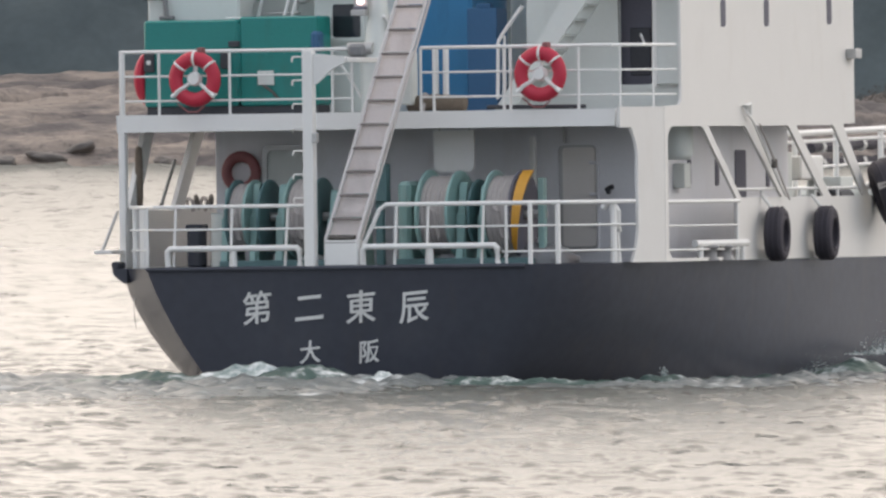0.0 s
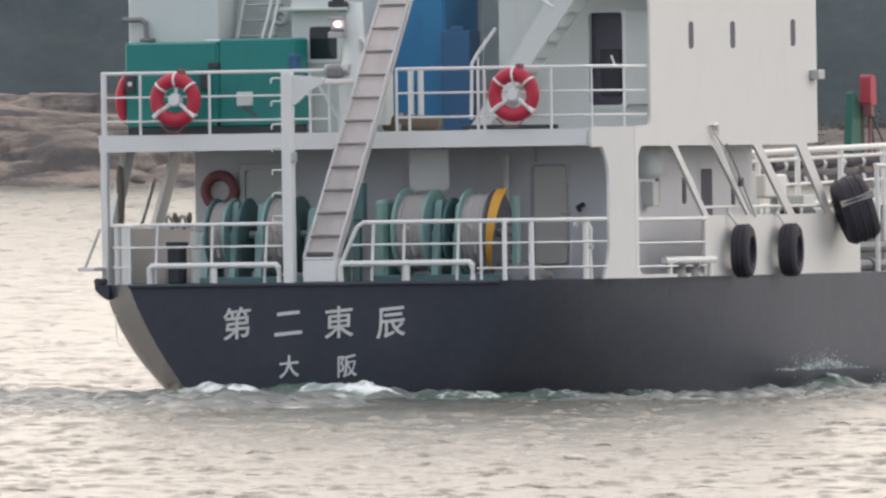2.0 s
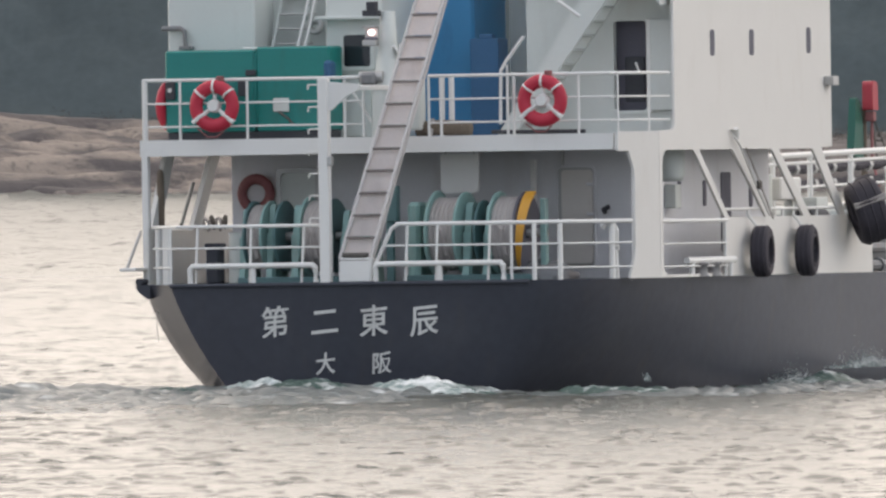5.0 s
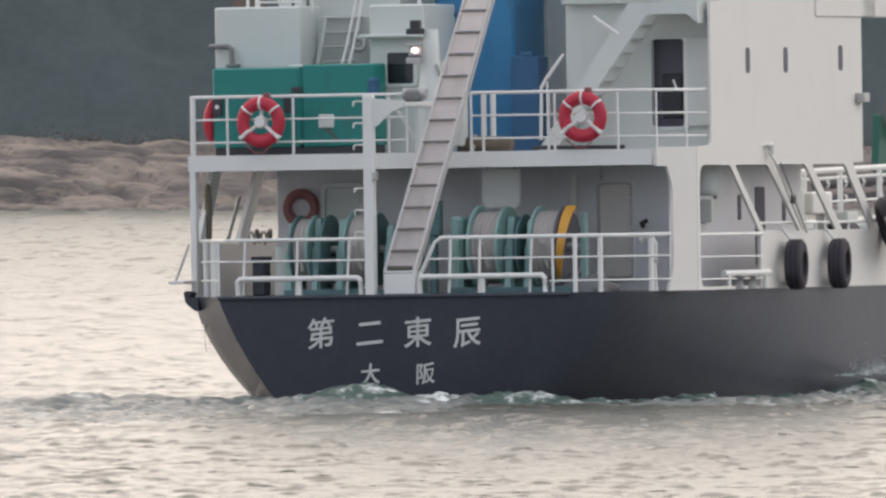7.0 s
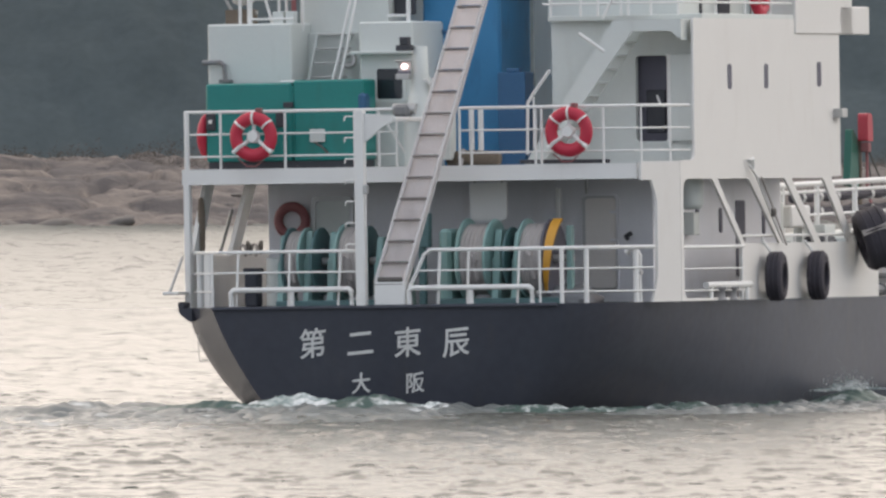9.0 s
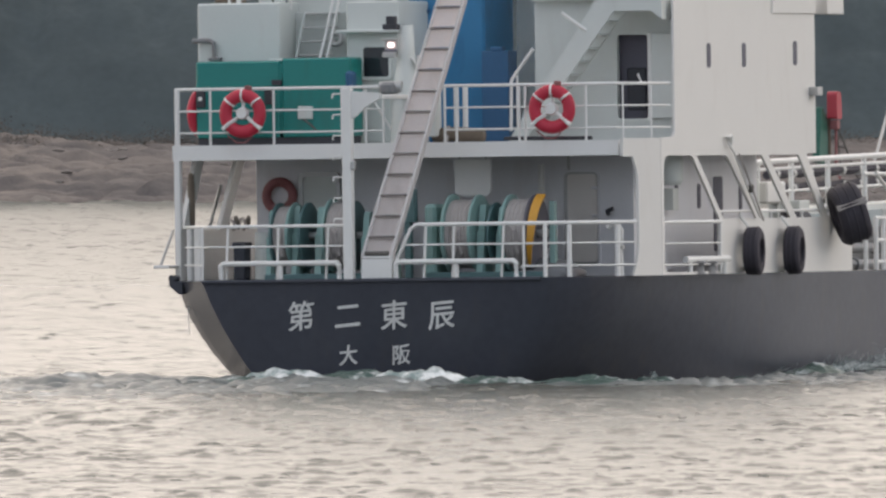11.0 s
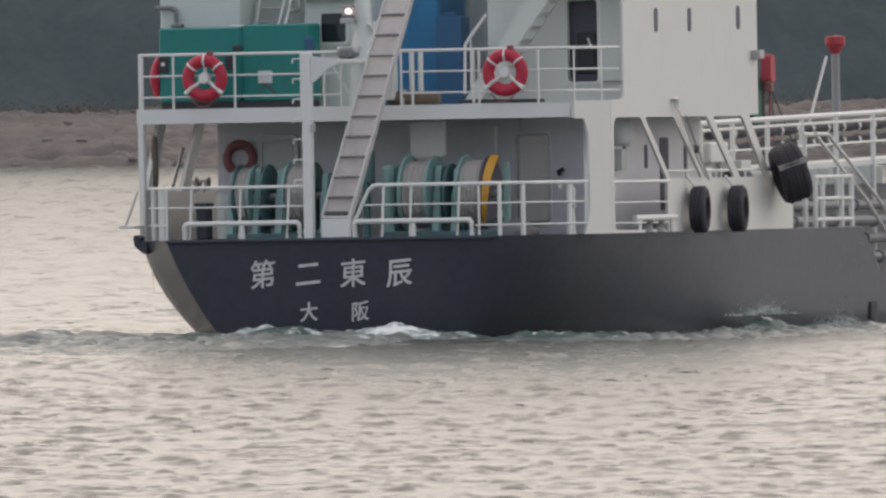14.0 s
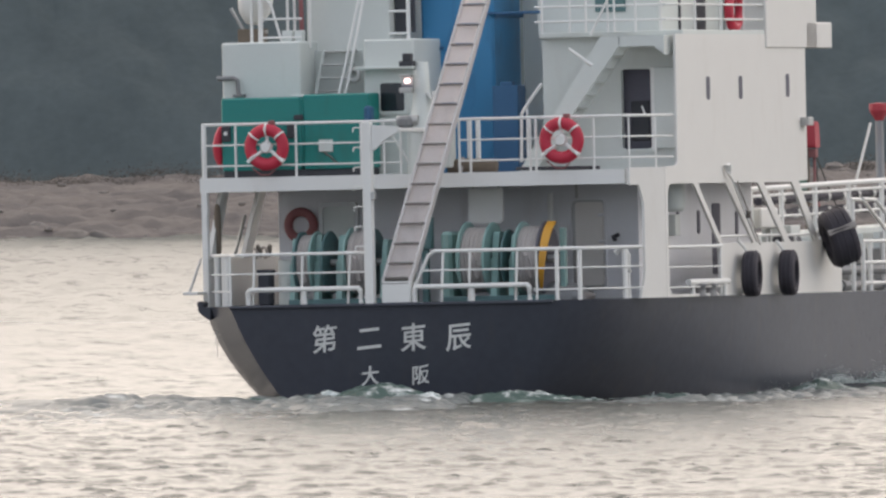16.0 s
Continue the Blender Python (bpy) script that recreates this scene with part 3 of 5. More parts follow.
bm = plate([rounded([(0.18, 1.8, 0), (1.0, 1.8, 0), (1.0, 4.245, 0), (-0.1, 4.245, 0), (-0.1, 3.92, 0), (0.18, 3.92, 0), (0.33, 3.6, 0.25), (0.33, 2.2, 0.25)])], -0.05, "yz", 4.43)
for v in bm.verts:
    v.co.x -= (1.0 - v.co.y) * 0.32
part("pillar", bm, SIDEWHITE, ship, "white pillar at the starboard quarter")
part("pillar", boxes((-4.43, -4.32, 0.0, 0.14, 1.78, 3.96)), WHITE, ship)
part("port_bulwark", boxes((-4.78, -4.68, 1.0, 12, 1.8, 2.72)), WHITE, ship)
for y, dy in ((0.35, 0.75), (2.3, 1.0)):
    bm = plate([[Vector(p) for p in ((y - 0.2, 2.7), (y + 0.2, 2.7), (y + dy + 0.2, 3.96), (y + dy - 0.2, 3.96))]], 0.08, "yz", -4.4)
    part("port_stay", bm, WHITE, ship)
part("stay_strut", tubes([(-4.2, 1.25, 2.8), (-4.2, 1.5, 3.1), (-4.2, 1.85, 3.5)], r=0.035), STEEL, ship)
for y, z in ((3.75, 5.47), (5.78, 5.48), (8.76, 5.52)):
    slot = plate([rounded([(y - 0.11, z + 0.03, 0.08), (y + 0.11, z + 0.03, 0.08), (y + 0.11, z + 0.47, 0.08), (y - 0.11, z + 0.47, 0.08)])], 0.012, "yz", 4.425)
    part("slot_window", slot, DUSK, SIDE, "narrow dark slot window")
part("deck_lamp", boxes((4.43, 4.6, 9.55, 9.85, 5.0, 5.16)), STEEL, SIDE)
part("bulwark_rail", tubes([(4.38, 4.3, 2.92), (4.38, 11.0, 2.92)], *[[(4.38, y, 2.75), (4.38, y, 2.92)] for y in (5.6, 7.4, 9.2, 10.9)], r=0.025), WHITE, SIDE)

# ---- deckhouse on the poop ----
house = part("deckhouse", boxes((-3.75, 3.4, 2.5, 9.6, 1.79, 3.96)), BULKHEAD, ship, "grey-white poop deckhouse")
part("door", plate([rounded([(2.17, 2.05), (2.72, 2.05), (2.72, 3.62), (2.17, 3.62)], 0.08)], 0.06, "xz", 2.43), DOORPAINT, house, "closed beige weathertight steel door")
part("door_gasket", plate([rounded([(2.1, 2.01), (2.74, 2.01), (2.74, 3.66), (2.1, 3.66)], 0.1)], 0.03, "xz", 2.475), STEEL, house, "grey rubber door seal")
part("door_frame", plate([rounded([(2.07, 1.98), (2.77, 1.98), (2.77, 3.69), (2.07, 3.69)], 0.12), rounded([(2.1, 2.01), (2.74, 2.01), (2.74, 3.66), (2.1, 3.66)], 0.1)], 0.06, "xz", 2.435), BULKHEAD, house)
for z in (2.35, 2.85, 3.35):
    part("door_dog", boxes((2.64, 2.78, 2.37, 2.42, z, z + 0.05)), BULKHEAD, house)
part("door_handle", tubes([(2.95, 2.42, 2.9), (2.95, 2.35, 2.95), (3.05, 2.35, 3.0)], r=0.04), DARK, house)
part("conduit", tubes([(2.2, 2.44, 3.7), (2.2, 2.44, 3.95)], r=0.025), STEEL, house)
part("stanchion", boxes((1.7, 1.79, 2.2, 2.3, 1.8, 3.8)), WHITE, ship)
part("door", plate([rounded([(-2.86, 2.1), (-2.19, 2.1), (-2.19, 3.66), (-2.86, 3.66)], 0.1)], 0.05, "xz", 2.45), GREYW, house)
part("door_frame", plate([rounded([(-2.92, 2.05), (-2.13, 2.05), (-2.13, 3.72), (-2.92, 3.72)], 0.12), rounded([(-2.84, 2.12), (-2.21, 2.12), (-2.21, 3.64), (-2.84, 3.64)], 0.1)], 0.09, "xz", 2.4), STEEL, house)
for y, z0, z1, w in ((4.9, 2.98, 3.42, 0.16), (6.2, 2.98, 3.42, 0.16), (7.3, 2.2, 3.55, 0.5), (8.6, 2.95, 3.4, 0.16)):
    part("slot_window", plate([rounded([(y - w / 2, z0), (y + w / 2, z0), (y + w / 2, z1), (y - w / 2, z1)], 0.06)], 0.02, "yz", 3.395), DUSK, house, "narrow dark opening")
part("vent_box", boxes((3.4, 3.6, 4.15, 4.45, 2.95, 3.35)), GREYW, house)
bm = bmesh.new()
lathe(bm, [(0.0, -0.3), (0.2, -0.3), (0.26, -0.2), (0.26, 0.2), (0.2, 0.3), (0, 0.3)], Matrix.Translation((3.9, 3.0, 3.7)), 20)
part("vent_cowl", bm, GREYW, ship, smooth=True)

board = aboard(thing("notice_board", "pale rounded board hung under the upper deck", "board"), 0.84, 1.1, 3.58)
part("panel", plate([rounded([(-0.34, -0.32, 0.12), (0.34, -0.32, 0.12), (0.34, 0.33, 0.02), (-0.34, 0.33, 0.02)], 0.1)], 0.04, "xz", 0), WHITE, board)
part("hanger", tubes([(-0.25, 0.02, 0.3), (-0.25, 0.02, 0.4)], [(0.25, 0.02, 0.3), (0.25, 0.02, 0.4)], r=0.015), STEEL, board)


# ---- rails ----
def railing(name, runs, posts, label, category="railing", r=0.023):
    """A railing of bars along points and of upright posts: (foot, head)."""
    ob = thing(name, label, category)
    for pts, rad in runs:
        part("bar", tubes(pts, r=rad), WHITE, ob)
    for a, b, rad in posts:
        part("post", tubes([a, b], r=rad), WHITE, ob)
    return aboard(ob)


def up(x, y, z0, z1, r=0.024, lean=0.0):
    return ((x, y, z0), (x + lean, y, z1), r)


Z0 = UPPER - 0.02
railing("stern_railing", [([(-4.4, 0.05, z), (-0.44, 0.05, z)], q) for z, q in ((5.22, 0.028), (4.83, 0.017), (4.44, 0.017))],
        [up(-4.37, 0.05, Z0, 5.24, 0.05), *[up(x, 0.05, Z0, 5.22) for x in (-3.74, -2.54, -1.25, -0.8, -0.47)]], "white three-bar railing along the upper deck edge")
railing("stern_railing", [([(0.69, 0.05, z), (3.9, 0.05, z), (4.22, 0.5, z), (4.34, 1.78, z)], q) for z, q in ((5.22, 0.028), (4.83, 0.017), (4.44, 0.017))],
        [*[up(x, 0.05, Z0, 5.22) for x in (0.69, 0.91, 2.09, 2.2, 3.34)], up(4.0, 0.15, Z0, 5.22, 0.017), up(4.28, 0.9, Z0, 5.22, 0.017)],
        "white three-bar railing round the upper deck corner")
part("brace", tubes([(-0.75, 0.1, 5.1), (-0.35, 0.15, 4.45)], r=0.025), WHITE, ship)
Y = -1.36
railing("poop_railing", [([(-4.28, 0.1, z), (-3.5, -1.1, z), (-3.3, Y, z), (-0.74, Y, z)], q) for z, q in ((2.76, 0.03), (2.4, 0.017))] + [([(-4.28, 0.1, 2.08), (-3.5, -1.1, 2.08)], 0.017)],
        [up(-4.1, -0.15, DECK, 2.76, 0.045), up(-3.8, -0.6, DECK, 2.76, 0.05), up(-3.68, -0.8, DECK, 2.76, 0.045), *[up(x, Y, DECK, 2.76, 0.024, d) for x, d in ((-3.42, 0), (-2.98, 0.05), (-2.02, 0.04), (-1.1, 0.06))]],
        "white two-bar railing round the port quarter of the poop")
railing("poop_railing", [([(0.22, Y, 2.1), (0.5, Y, 2.68), (0.62, Y, 2.76), (2.9, Y, 2.76), (3.5, -0.9, 2.76), (4.2, 0.2, 2.76)], 0.035),
                         ([(0.38, Y, 2.4), (2.9, Y, 2.4), (3.5, -0.9, 2.4), (4.2, 0.2, 2.4)], 0.017), ([(2.55, Y, 2.0), (2.9, Y, 2.0), (3.5, -0.9, 2.0), (4.2, 0.2, 2.0)], 0.017)],
        [up(0.74, Y, DECK, 2.76, 0.028, 0.05), up(1.28, Y, DECK, 2.76, 0.024, 0.04), up(2.2, Y, DECK, 2.76, 0.024, 0.05), up(2.62, Y, DECK, 2.76, 0.024), up(3.0, -1.3, DECK, 2.76, 0.04), up(3.35, -1.0, DECK, 2.76, 0.045), up(3.95, -0.1, DECK, 2.76, 0.05)],
        "white two-bar railing round the starboard quarter of the poop")
railing("poop_railing", [([(4.3, 1.1, z), (4.42, 2.6, z), (4.46, 4.3, z)], q) for z, q in ((2.74, 0.035), (2.36, 0.017), (1.98, 0.017))], [up(4.46, 4.2, DECK, 2.74)], "white railing across the starboard side opening")
for x0, x1 in ((-3.05, -0.82), (0.24, 2.5)):
    railing("mooring_bar", [([(x0, -1.42, DECK), (x0, -1.44, 2.05), (x0 + 0.05, -1.44, 2.1), (x1 - 0.05, -1.44, 2.1), (x1, -1.44, 2.05), (x1, -1.42, DECK)], 0.05)],
            [up((x0 + x1) / 2, -1.42, DECK, 2.1, 0.05)], "thick low white pipe along the transom edge", "mooring bar")
railing("mooring_bar", [([(4.36, 2.5, 2.07), (4.48, 4.6, 2.07)], 0.06)], [up(4.38, 2.7, DECK, 2.07, 0.05), up(4.47, 4.4, DECK, 2.07, 0.05)], "low white mooring bar in the side opening", "mooring bar")
for y in (3.1, 3.75):
    bitt = aboard(thing("bollard", "dark grey bollard under the low mooring bar", "bollard", "bollards at the side opening"), 4.36, y, DECK)
    part("body", lathe(bmesh.new(), [(0.2, 0), (0.15, 0.04), (0.14, 0.18), (0.19, 0.2), (0.17, 0.24), (0, 0.24)], steps=20), TANKGREY, bitt, smooth=True)
vent = aboard(thing("vent_pipe", "white bent vent pipe at the railing", "pipe"), 3.75, 0.1, DECK)
part("pipe", tubes([(0.2, 0, 0), (0.2, 0, 0.8), (0.13, 0, 0.93), (0.02, 0, 0.93), (-0.04, 0, 0.85)], r=0.055), WHITE, vent)
part("clamp", tubes([(0.2, 0, 0.48), (0.2, 0, 0.54)], r=0.065), STEEL, vent)

# tall post with ladder rungs at the transom
post = aboard(thing("ladder_post", "tall white square post with hook rungs and a bracket", "post"), -0.62, -1.46, DECK)
part("column", boxes((-0.085, 0.085, -0.09, 0.09, 0, 3.4)), WHITE, post)
part("bracket", plate([rounded([(-0.08, 3.36, 0), (0.62, 3.3, 0), (0.62, 3.2, 0), (0.4, 3.1, 0.1), (0.12, 2.85, 0.1), (-0.08, 2.85, 0)])], 0.06, "xz", -0.03), WHITE, post)
part("bracket_stay", boxes((0.55, 0.66, 0.0, 1.6, 3.2, 3.28)), WHITE, post)
for k in range(7):
    z = 3.3 - k * 0.37
    part("rung", tubes([(-0.1, 0, z), (-0.26, 0, z), (-0.28, 0, z - 0.03), (-0.28, 0, z - 0.08)], r=0.016, sides=6), WHITE, post)
part("cleat", boxes((0.08, 0.16, -0.12, 0, 1.95, 2.1)), STEEL, post)


# ---- stowed gangway ----
def gangway():
    a, b = Vector((-0.12, -1.38, 2.2)), Vector((1.36, -0.5, 7.75))
    ob = aboard(thing("gangway", "weathered aluminium gangway stowed upright against the rail", "gangway"))
    run = b - a
    n = 15
    for s in (-0.27, 0.27):
        bm = bmesh.new()
        tube(bm, [a + Vector((s, -0.05, 0)), b + Vector((s * 0.85, -0.05, 0))], 0.032, 6)
        part("side_rail", bm, ALU, ob)
        bm = bmesh.new()
        tube(bm, [a + Vector((s, 0.12, 0)), b + Vector((s * 0.85, 0.12, 0))], 0.022, 6)
        part("hand_rail", bm, ALU, ob)
    for k in range(n):
        p, q = a + run * (k / n), a + run * ((k + 0.97) / n)
        bm = bmesh.new()
        vs = [bm.verts.new(v) for v in (p + Vector((-0.25, 0, 0)), p + Vector((0.25, 0, 0)), q + Vector((0.24, 0, 0)), q + Vector((-0.24, 0, 0)))]
        bm.faces.new(vs)
        bmesh.ops.solidify(bm, geom=bm.faces[:], thickness=0.025)
        bmesh.ops.recalc_face_normals(bm, faces=bm.faces)
        part("deck_board", bm, PLANK, ob)
        bm = bmesh.new()
        tube(bm, [p + Vector((-0.27, -0.06, -0.03)), p + Vector((0.25, -0.06, -0.03))], 0.024, 6)
        part("tread_bar", bm, TREAD, ob)
    part("foot_box", boxes((-0.41, 0.17, -1.46, -1.18, DECK - 0.01, 2.22), bevel=0.03), WHITE, ob, "white steel foot box")
    part("foot_roller", tubes([(-0.33, -1.42, 2.25), (0.1, -1.42, 2.25)], r=0.045), DROPE, ob)


gangway()


# ---- lifebuoys ----
def lifebuoy(x, y, z, label, rx=90, rz=0.0, material=RED, group="lifebuoys on the ship's rails", size=0.325):
    ob = aboard(thing("lifebuoy", label, "lifebuoy", group), x, y, z, rz, rx)
    part("ring", torus(bmesh.new(), size, size * 0.354, flat=0.75), material, ob, smooth=True)
    return ob


for x in (-3.08, 2.75):
    ob = lifebuoy(x, -0.08, 4.78, "red ring lifebuoy with white straps on the upper railing", group="lifebuoys on the upper railing")
    for k in range(5):
        a = radians((90, 40, 140, 215, 325)[k])
        bm = bmesh.new()
        torus(bm, 0.105, 0.02, Matrix.Translation((0.325 * math.cos(a), 0.325 * math.sin(a), 0)) @ Matrix.Rotation(a + math.pi / 2, 4, "Z") @ Matrix.Rotation(math.pi / 2, 4, "Y"), 18, 6)
        part("strap", bm, WHITE, ob)
    part("bracket", tubes([(0, 0, -0.02), (-0.36, -0.28, 0.1)], [(0, 0, -0.02), (0.36, -0.28, 0.1)], [(0, 0, -0.02), (0, 0.3, -0.05)], r=0.035), WHITE, ob)
    bm = bmesh.new()
    lathe(bm, [(0.0, 0.09), (0.09, 0.09), (0.11, 0.05), (0.11, -0.05), (0.0, -0.05)], steps=20)
    part("hub", bm, WHITE, ob)
    part("light", boxes((0.04, 0.14, 0.35, 0.5, -0.12, 0.02)), DRED, ob)
    part("grab_line", tubes([(-0.28, -0.38, 0.05), (-0.1, -0.52, 0.06), (0.06, -0.52, 0.06), (0.18, -0.42, 0.05)], r=0.013), DRED, ob)
# red buoy under the deck: its shade is put into the duller red
lifebuoy(-3.26, 2.36, 3.3, "red lifebuoy on the poop bulkhead, shade put into its dull colour", material=DRED, size=0.25)
lifebuoy(-4.22, 0.9, 4.8, "red lifebuoy hung beside the generator box", rz=80)
ob = lifebuoy(4.3, 5.9, 7.2, "red lifebuoy on the bridge deck rail", rz=90)


# ---- tyres as fenders ----
def tyre(name, label, D, T, x, y, z, rz, rx, ry, group, rope=False):
    ob = aboard(thing(name, label, "tyre fender", group), x, y, z, rz, rx, ry)
    R, h = D / 2, T / 2
    prof = [(R * 0.56, -h * 0.8), (R * 0.72, -h), (R * 0.9, -h * 0.95), (R * 0.985, -h * 0.72), (R, -h * 0.3), (R, h * 0.3), (R * 0.985, h * 0.72), (R * 0.9, h * 0.95), (R * 0.72, h),
            (R * 0.56, h * 0.8), (R * 0.54, h * 0.4), (R * 0.66, 0), (R * 0.54, -h * 0.4), (R * 0.56, -h * 0.8)]
    part("casing", lathe(bmesh.new(), prof, steps=40), RUBBER, ob, smooth=True)
    for z0 in (-0.55, 0.0, 0.55):
        part("tread_rib", torus(bmesh.new(), R, 0.016, Matrix.Translation((0, 0, z0 * h)), 40, 6), RUBBER, ob)
    part("bead", torus(bmesh.new(), R * 0.6, 0.03, Matrix.Translation((0, 0, h * 0.86)), 36, 8), RUBBER, ob)
    if rope:
        for k in (-0.36, -0.26):
            e = R * math.sqrt(1 - k * k) * 1.03
            part("lashing", tubes([(k * R, -e, -h), (k * R, -e, h), (k * R, 0, h * 1.15), (k * R, e, h), (k * R, e, -h)], r=0.03), ROPE, ob)
    return ob


for y in (5.52, 7.86):
    tyre("tyre", "black rubber tyre hung as a fender on the white bulwark", 0.86, 0.3, 4.66, y, 2.2, 8, 0, 90, "tyres along the bulwark")
    hang = aboard(thing("fender_rope", "short white rope holding a tyre fender", "rope"), 4.56, y - 0.1, 2.6)
    part("strand", tubes([(0.0, 0.1, -0.15), (0.02, 0.0, 0.05), (-0.1, -0.05, 0.22)], r=0.03), WHITE, hang)
tyre("tyre", "large black tyre slung in ropes at the end of the bulwark", 1.1, 0.55, 4.85, 10.55, 2.85, 28, 0, 72, "slung tyres", rope=True)
tyre("tyre", "black tyre slung beside the large one", 0.8, 0.3, 4.5, 11.5, 3.0, 50, 0, 80, "slung tyres")
davit = aboard(thing("davit_arm", "thin steel davit arm with rope on the bulwark stay", "davit"), 4.5, 4.9, 2.7)
part("arm", tubes([(0, 1.5, 0.1), (0, 0.9, 0.55), (0, 0.0, 1.3), (0, -0.25, 1.42)], r=0.022), WHITE, davit)
part("hook", tubes([(0, -0.25, 1.42), (0, -0.35, 1.55), (0, -0.15, 1.58), (0, -0.1, 1.4)], r=0.03), WHITE, davit)
part("rope", tubes([(0.06, 1.5, 0.05), (0.06, 0.95, 0.55), (0.06, 0.15, 1.25)], r=0.016), ROPE, davit)
part("block", boxes((0.0, 0.08, 0.8, 0.92, 0.55, 0.7), bevel=0.02), DROPE, davit)


# ---- mooring winches on the poop ----
def disc(bm, x, R, t, y=0.0, z=0.0, hole=0.1):
    m = Matrix.Translation((x, y, z)) @ Matrix.Rotation(math.pi / 2, 4, "Y")
    return lathe(bm, [(hole, -t / 2), (R - 0.02, -t / 2), (R, -t / 4), (R, t / 4), (R - 0.02, t / 2), (hole, t / 2)], m, 36)


def winch(x, y, parts, label):
    ob = aboard(thing("mooring_winch", label, "winch", "mooring winches"), x, y, DECK)
    zc = 0.78
    part("shaft", tubes([(parts[0][1] - 0.1, 0, zc), (parts[-1][1] + 0.1, 0, zc)], r=0.07), STEEL, ob)
    for what, a, b, *more in parts:
        if what == "flange":
            part("flange", disc(bmesh.new(), a, b, 0.05, z=zc), more[0], ob, smooth=False)
        elif what == "drum":
            bm = bmesh.new()
            w, R = b - a, more[0]
            n = max(4, int(w / 0.07))
            prof = [(0.1, a)]
            for k in range(n):
                prof += [(R - 0.02, a + w * k / n), (R, a + w * (k + 0.5) / n)]
            prof += [(R - 0.02, b), (0.1, b)]
            lathe(bm, prof, Matrix.Translation((0, 0, zc)) @ Matrix.Rotation(math.pi / 2, 4, "Y"), 36)
            part("rope_drum", bm, more[1], ob, "wound mooring rope")
            part("loose_turn", tubes([(a + w * 0.2, -R * 0.95, zc + 0.2), (a + w * 0.55, -R * 1.02, zc + 0.05), (a + w * 0.7, -R * 0.9, zc - 0.35)], r=0.035), more[1], ob)
        elif what == "frame":
            part("frame", plate([rounded([(-0.45, 0, 0), (0.4, 0, 0), (0.18, more[0], 0.1), (-0.18, more[0], 0.1)])], b - a, "yz", a), WINCH, ob)
            part("frame_rib", boxes((a - 0.02, b + 0.02, -0.33, -0.27, 0.02, more[0] * 0.62)), WINCH, ob)
        elif what == "guard":
            bm = bmesh.new()
            rows = []
            for k in range(17):
                ang = radians(70 - k * 7.5)
                lead = 0.1 * (k / 16) ** 2
                ring = [(a - lead, 0.7), (b - lead * 2.2, 0.7), (b - lead * 2.2, 0.74), (a - lead, 0.74)]
                rows.append([bm.verts.new((u, -r * math.cos(ang), zc + r * math.sin(ang))) for u, r in ring])
            for A, B in zip(rows, rows[1:]):
                for q in range(4):
                    bm.faces.new((A[q], A[(q + 1) % 4], B[(q + 1) % 4], B[q]))
            bm.faces.new(rows[0])
            bm.faces.new(rows[-1])
            bmesh.ops.recalc_face_normals(bm, faces=bm.faces)
            part("brake_guard", bm, YELLOW, ob, "yellow curved brake guard")
        elif what == "upright":
            part("frame", boxes((a, b, -0.12, 0.04, 0, more[0])), WINCH, ob)
        elif what == "gear":
            part("gear_case", boxes((a, b, -0.4, 0.4, 0.05, more[0]), bevel=0.06), WINCH, ob)
    part("base", boxes((parts[0][1], parts[-1][1], -0.5, 0.5, -0.01, 0.1)), TEAL, ob)


winch(0.24, 0.3, [("gear", 0.08, 0.3, 1.32), ("flange", 0.5, 0.72, WINCH), ("drum", 0.52, 0.98, 0.62, ROPE), ("flange", 1.0, 0.7, WINCH), ("frame", 1.06, 1.18, 1.3), ("flange", 1.32, 0.56, TEAL),
                 ("frame", 1.42, 1.52, 1.25), ("flange", 1.6, 0.7, WINCH), ("drum", 1.62, 2.02, 0.62, ROPE), ("flange", 2.06, 0.7, DUSK), ("guard", 2.16, 2.33), ("upright", 2.34, 2.44, 1.35)],
      "pale green mooring winch with rope drums and a yellow guard")
winch(0.0, 0.5, [("frame", -2.74, -2.64, 1.25), ("flange", -2.6, 0.6, TEAL), ("drum", -2.57, -2.32, 0.54, ROPE), ("flange", -2.3, 0.6, WINCH), ("frame", -2.26, -2.16, 1.32), ("flange", -2.05, 0.6, TEAL), ("frame", -1.82, -1.7, 1.3),
                 ("flange", -1.6, 0.66, WINCH), ("drum", -1.56, -1.2, 0.6, ROPE), ("flange", -1.16, 0.62, TEAL), ("frame", -0.95, -0.85, 1.2), ("frame", -0.55, -0.45, 1.25)],
      "pale green mooring winch with wound grey ropes")
bm = boxes((-0.04, 0.14, -0.1, 0.1, 1.0, 1.6))
ctl = aboard(thing("winch_control", "dark lever stand beside the winch", "control stand"), 0.0, 0.0, DECK)
part("stand", boxes((-0.06, 0.06, -0.06, 0.06, 0, 1.0)), TEAL, ctl)
part("lever", tubes([(0, 0, 0.95), (0.0, -0.05, 1.3)], r=0.03), DARK, ctl)
part("stand_head", bm, TEAL, ctl)
bag = aboard(thing("tarpaulin", "grey tarpaulin heap on the poop deck", "tarpaulin"), 2.55, 0.4, DECK)
bm = bmesh.new()
bmesh.ops.create_icosphere(bm, subdivisions=3, radius=1)
for v in bm.verts:
    v.co = Vector((v.co.x * 0.6, v.co.y * 0.4, max(0.0, v.co.z) * 0.32)) * (1 + 0.2 * noise.noise(v.co * 2.3))
part("cover", bm, TANKGREY, bag, smooth=True)
